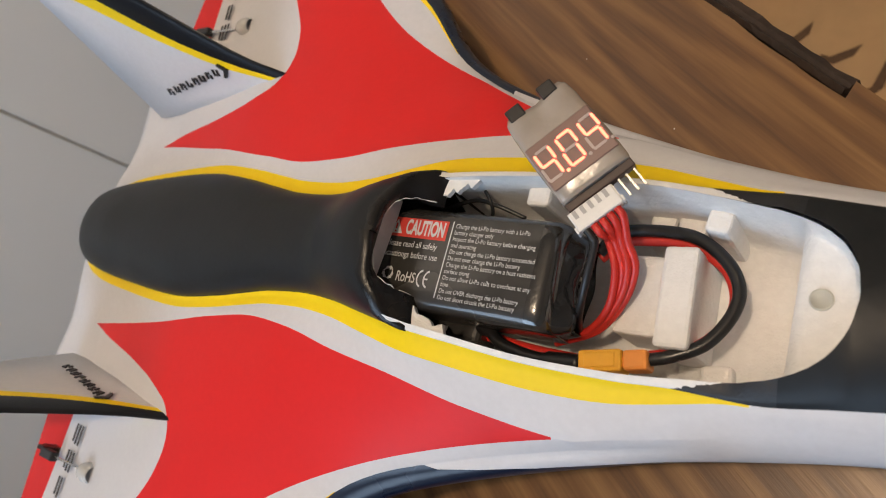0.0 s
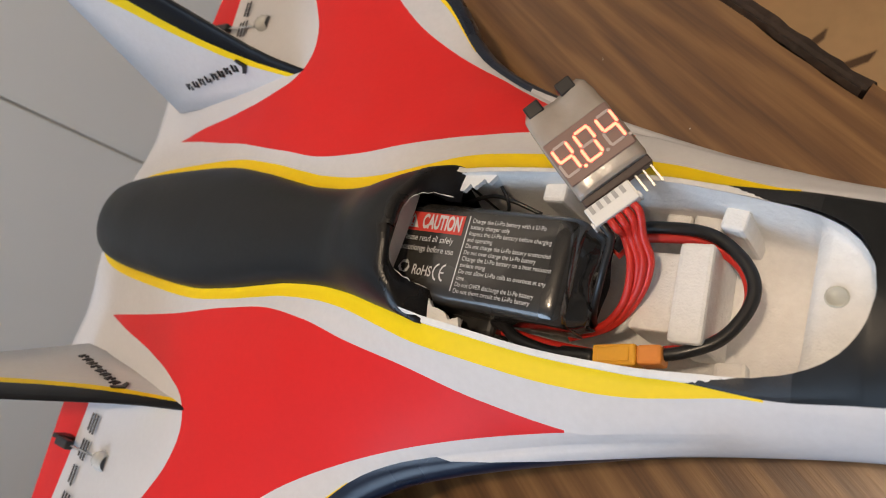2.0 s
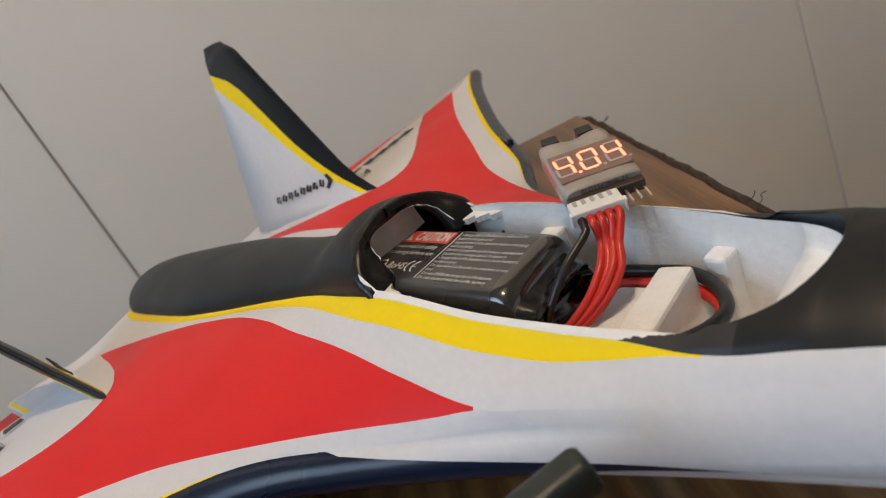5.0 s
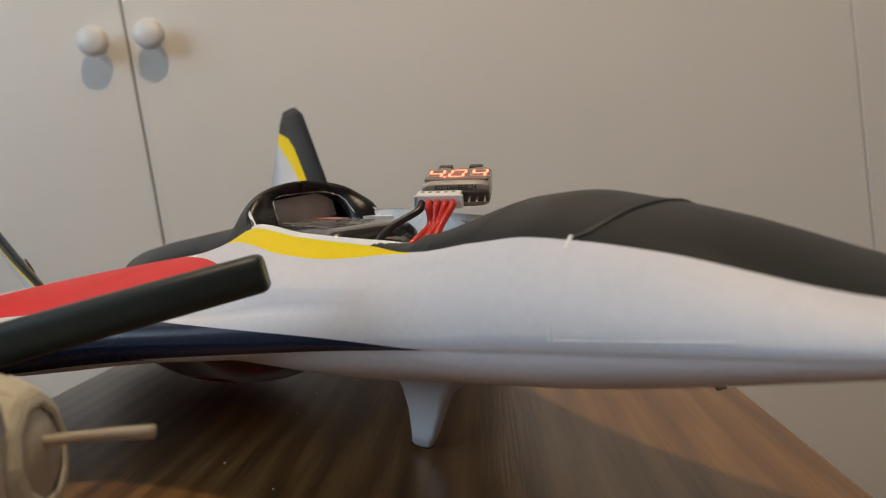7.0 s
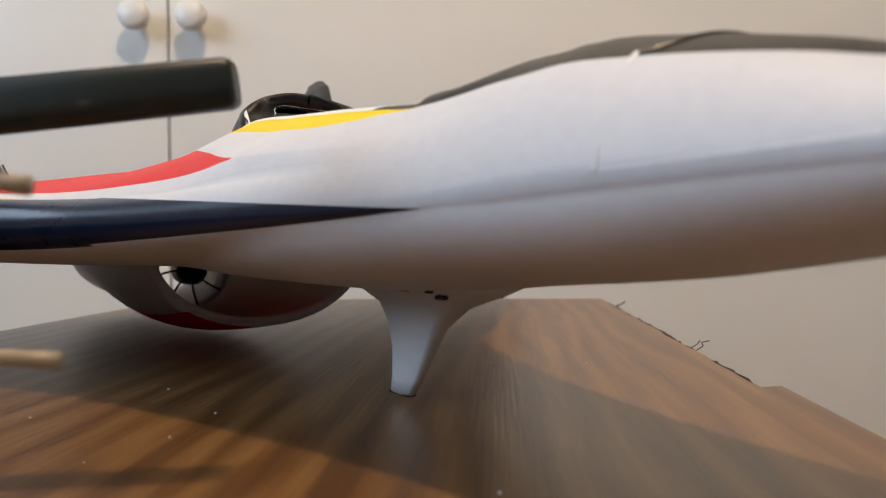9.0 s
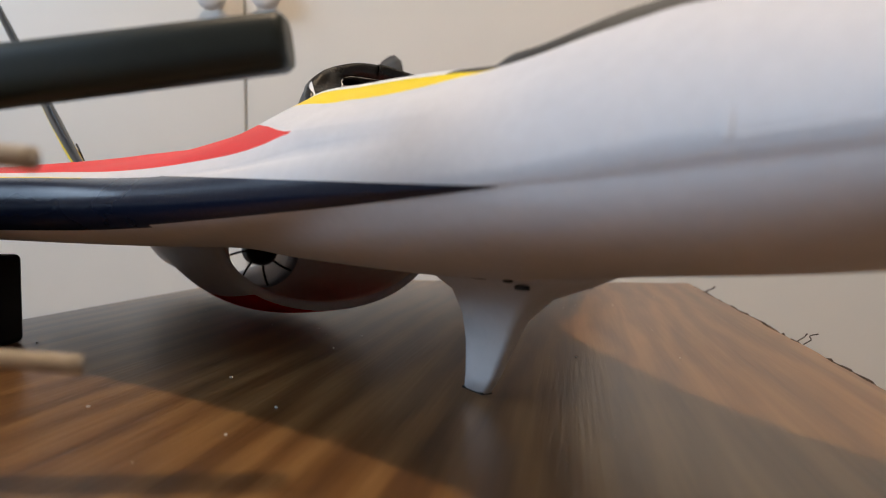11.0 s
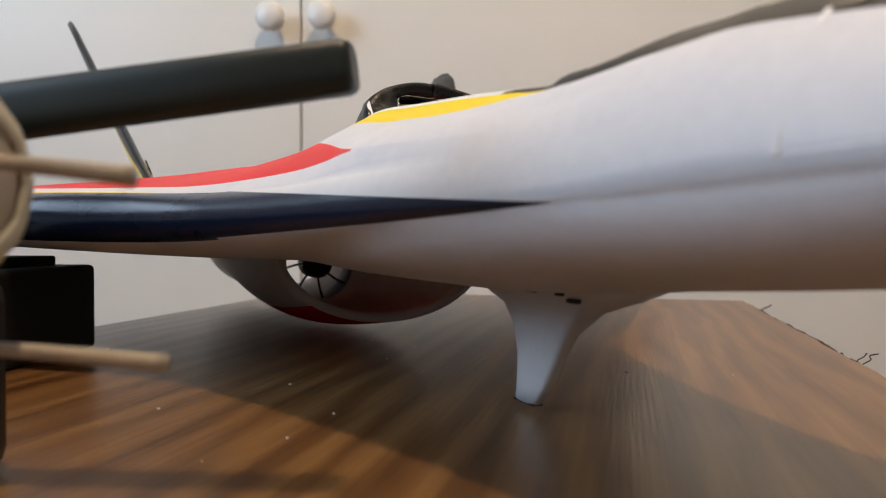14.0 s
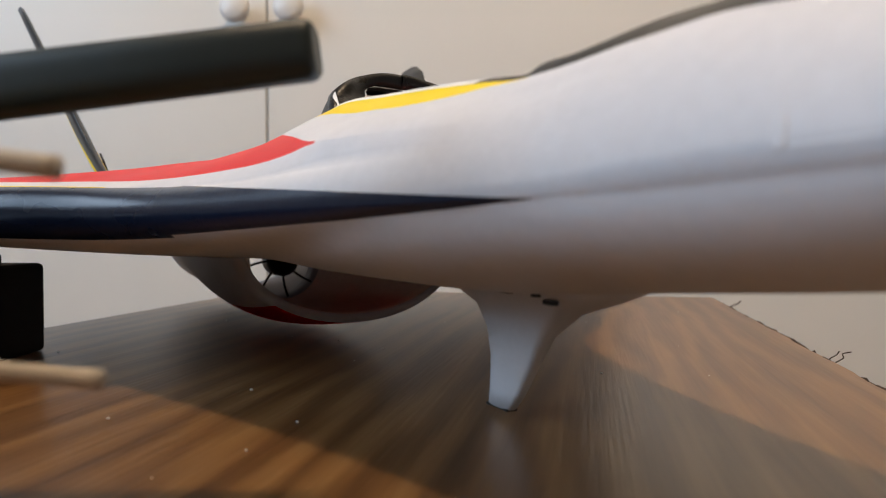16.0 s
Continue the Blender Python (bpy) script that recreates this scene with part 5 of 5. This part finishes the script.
part("antenna", bm, GUNMETAL, radio, "stubby black rubber antenna")
bm = bmesh.new()
box(bm, (0.097, -0.170, 0.030), (0.116, -0.140, 0.060), 0.004, 3)
part("antenna_mount", bm, DARKP, radio)


def knurled(bm, r, h, n, m):
    rings = []
    for rr, z in ((r * 0.8, 0), (r, h * 0.12), (r, h * 0.88), (r * 0.8, h)):
        rings.append([bm.verts.new(m @ Vector((rr * (1 + 0.07 * (1 if k % 2 else -1)) * math.cos(math.pi * k / n), rr * (1 + 0.07 * (1 if k % 2 else -1)) * math.sin(math.pi * k / n), z))) for k in range(2 * n)])
    for a, b in zip(rings, rings[1:]):
        for k in range(2 * n):
            bm.faces.new((a[k], a[(k + 1) % (2 * n)], b[(k + 1) % (2 * n)], b[k]))
    bm.faces.new(rings[0][::-1])
    bm.faces.new(rings[-1])


TOY = pose(0, 0, 0, -90, 0, 0)
for x, y1, z, r, n, y0 in ((0.1425, -0.0250, 0.0490, 0.0132, 10, -0.0422), (0.1338, -0.0255, 0.0270, 0.0050, 0, -0.0520)):
    # a ridged drum with a thin lever that sticks out of its end
    bm = bmesh.new()
    lathe(bm, [(r * 0.7, -0.048), (r * 0.90, -0.0465), (r * 0.90, -0.0060), (r * 0.74, -0.0024), (r * 0.46, -0.0004), (0.0002, 0.0004)], 32, Matrix.Translation((x, y0, z)) @ TOY)
    for f in bm.faces:
        f.material_index = 1 if f.calc_center_median().y > y0 - 0.0045 else 0
    sw = part("ridged_drum", bm, [DARKP, CREAM], radio, "cream drum of a side switch with pale treads", True)
    for ring in range(6):
        for k in range(n):
            bm = bmesh.new()
            w = 2 * math.pi * r / n * 0.43
            near = ring == 0
            vs = box(bm, (-w, -0.0034, r * 0.80), (w, 0.0034, r * 1.02), r * 0.09, 2)
            if near:
                # shoulder blocks fold over the rounded end
                for v in vs:
                    v.co.z -= max(0.0, v.co.y + 0.001) * 0.95
            bmesh.ops.transform(bm, matrix=Matrix.Translation((x, y0 - 0.0035 - 0.0075 * ring, z)) @ pose(0, 0, 0, 0, 360 / n * (k + 0.5 * (ring % 2)), 0), verts=bm.verts)
            part("tread", bm, BRASSY, sw)
    bm = bmesh.new()
    tube(bm, [(x, y0 - 0.003, z + 0.0020), (x, (y0 + y1) / 2, z + 0.0010), (x, y1, z)], lambda t: 0.0009 + 0.0003 * t, 10, 5)
    part("lever", bm, CREAM, sw, "cream metal lever", True)
for x, y, z in ((0.1523, -0.0575, 0.0871), (0.1545, -0.0462, 0.0761)):
    bm = bmesh.new()
    knurled(bm, 0.0048, 0.006, 10, pose(x, y - 0.001, 0.0545))
    sw = part("toggle_switch", bm, CHROME, radio, "chrome toggle switch")
    bm = bmesh.new()
    tube(bm, [(x, y - 0.002, 0.050), (x, y - 0.001, 0.062), (x, y, z - 0.001), (x, y, z)], lambda t: 0.0010 + 0.0005 * t, 10, 5)
    part("lever", bm, CHROME, sw, smooth=True)
    bm = bmesh.new()
    cyl(bm, (x, y - 0.001, 0.030), (x, y - 0.001, 0.0545), 0.0040, seg=14)
    part("switch_body", bm, CHROME, sw)
# ---- below the table's edge ----
BOX_TOP = 0.12
cb = thing("cardboard_box", pose(0.02, 0.53, FLOOR_Z, 0, 0, -14), "flat brown cardboard box lying on the floor", "cardboard box")
for x0, y0, x1, y1 in ((-0.28, -0.21, -0.275, 0.21), (0.275, -0.21, 0.28, 0.21), (-0.275, -0.21, 0.275, -0.205), (-0.275, 0.205, 0.275, 0.21)):
    bm = bmesh.new()
    box(bm, (x0, y0, 0.004), (x1, y1, BOX_TOP), 0.001, 1)
    part("side", bm, CARD, cb)
bm = bmesh.new()
box(bm, (-0.28, -0.21, 0.0), (0.28, 0.21, 0.004))
part("bottom", bm, CARD, cb)
for y0, y1 in ((-0.209, -0.002), (0.002, 0.209)):
    bm = bmesh.new()
    box(bm, (-0.279, y0, BOX_TOP + 0.0002), (0.279, y1, BOX_TOP + 0.004), 0.0008, 1)
    part("flap", bm, CARD, cb)
for x, y, rz in ((0.02, -0.13, 20), (0.065, -0.15, 70), (-0.03, -0.115, 40)):
    bm = bmesh.new()
    prism(bm, [(-0.022, -0.004), (-0.006, -0.008), (0.012, -0.002), (0.020, 0.010), (0.008, 0.006), (-0.010, 0.001), (-0.018, 0.006)], 0, 0.0006)
    part("ink_mark", bm, mat("brown_ink", (0.10, 0.05, 0.02), 0.8, vary=0.2, scale=200), cb, m=pose(x, y, BOX_TOP + 0.0045, 0, 0, rz))
sheet = slab("foam_sheet", (-0.10, -0.034, 0), (0.10, 0.034, 0.008), mat("dark_olive_sheet", (0.06, 0.05, 0.035), 0.7, vary=0.2, scale=40), "dark olive foam sheet lying on the cardboard box", pose(0.005, 0.548, FLOOR_Z + BOX_TOP + 0.004, 0, 0, -14), category="foam sheet", bevel=0.001)
del sheet["kind"]
bm = bmesh.new()
lathe(bm, [(0.03, 0), (0.034, 0.003), (0.034, 0.07), (0.030, 0.078), (0.022, 0.082), (0.022, 0.09), (0.0001, 0.091)], 32)
jar = part("jar", bm, JST, None, "", True, pose(0.06, 0.655, FLOOR_Z + BOX_TOP + 0.004))
tagged(jar, "white plastic jar standing on the cardboard box", "jar")
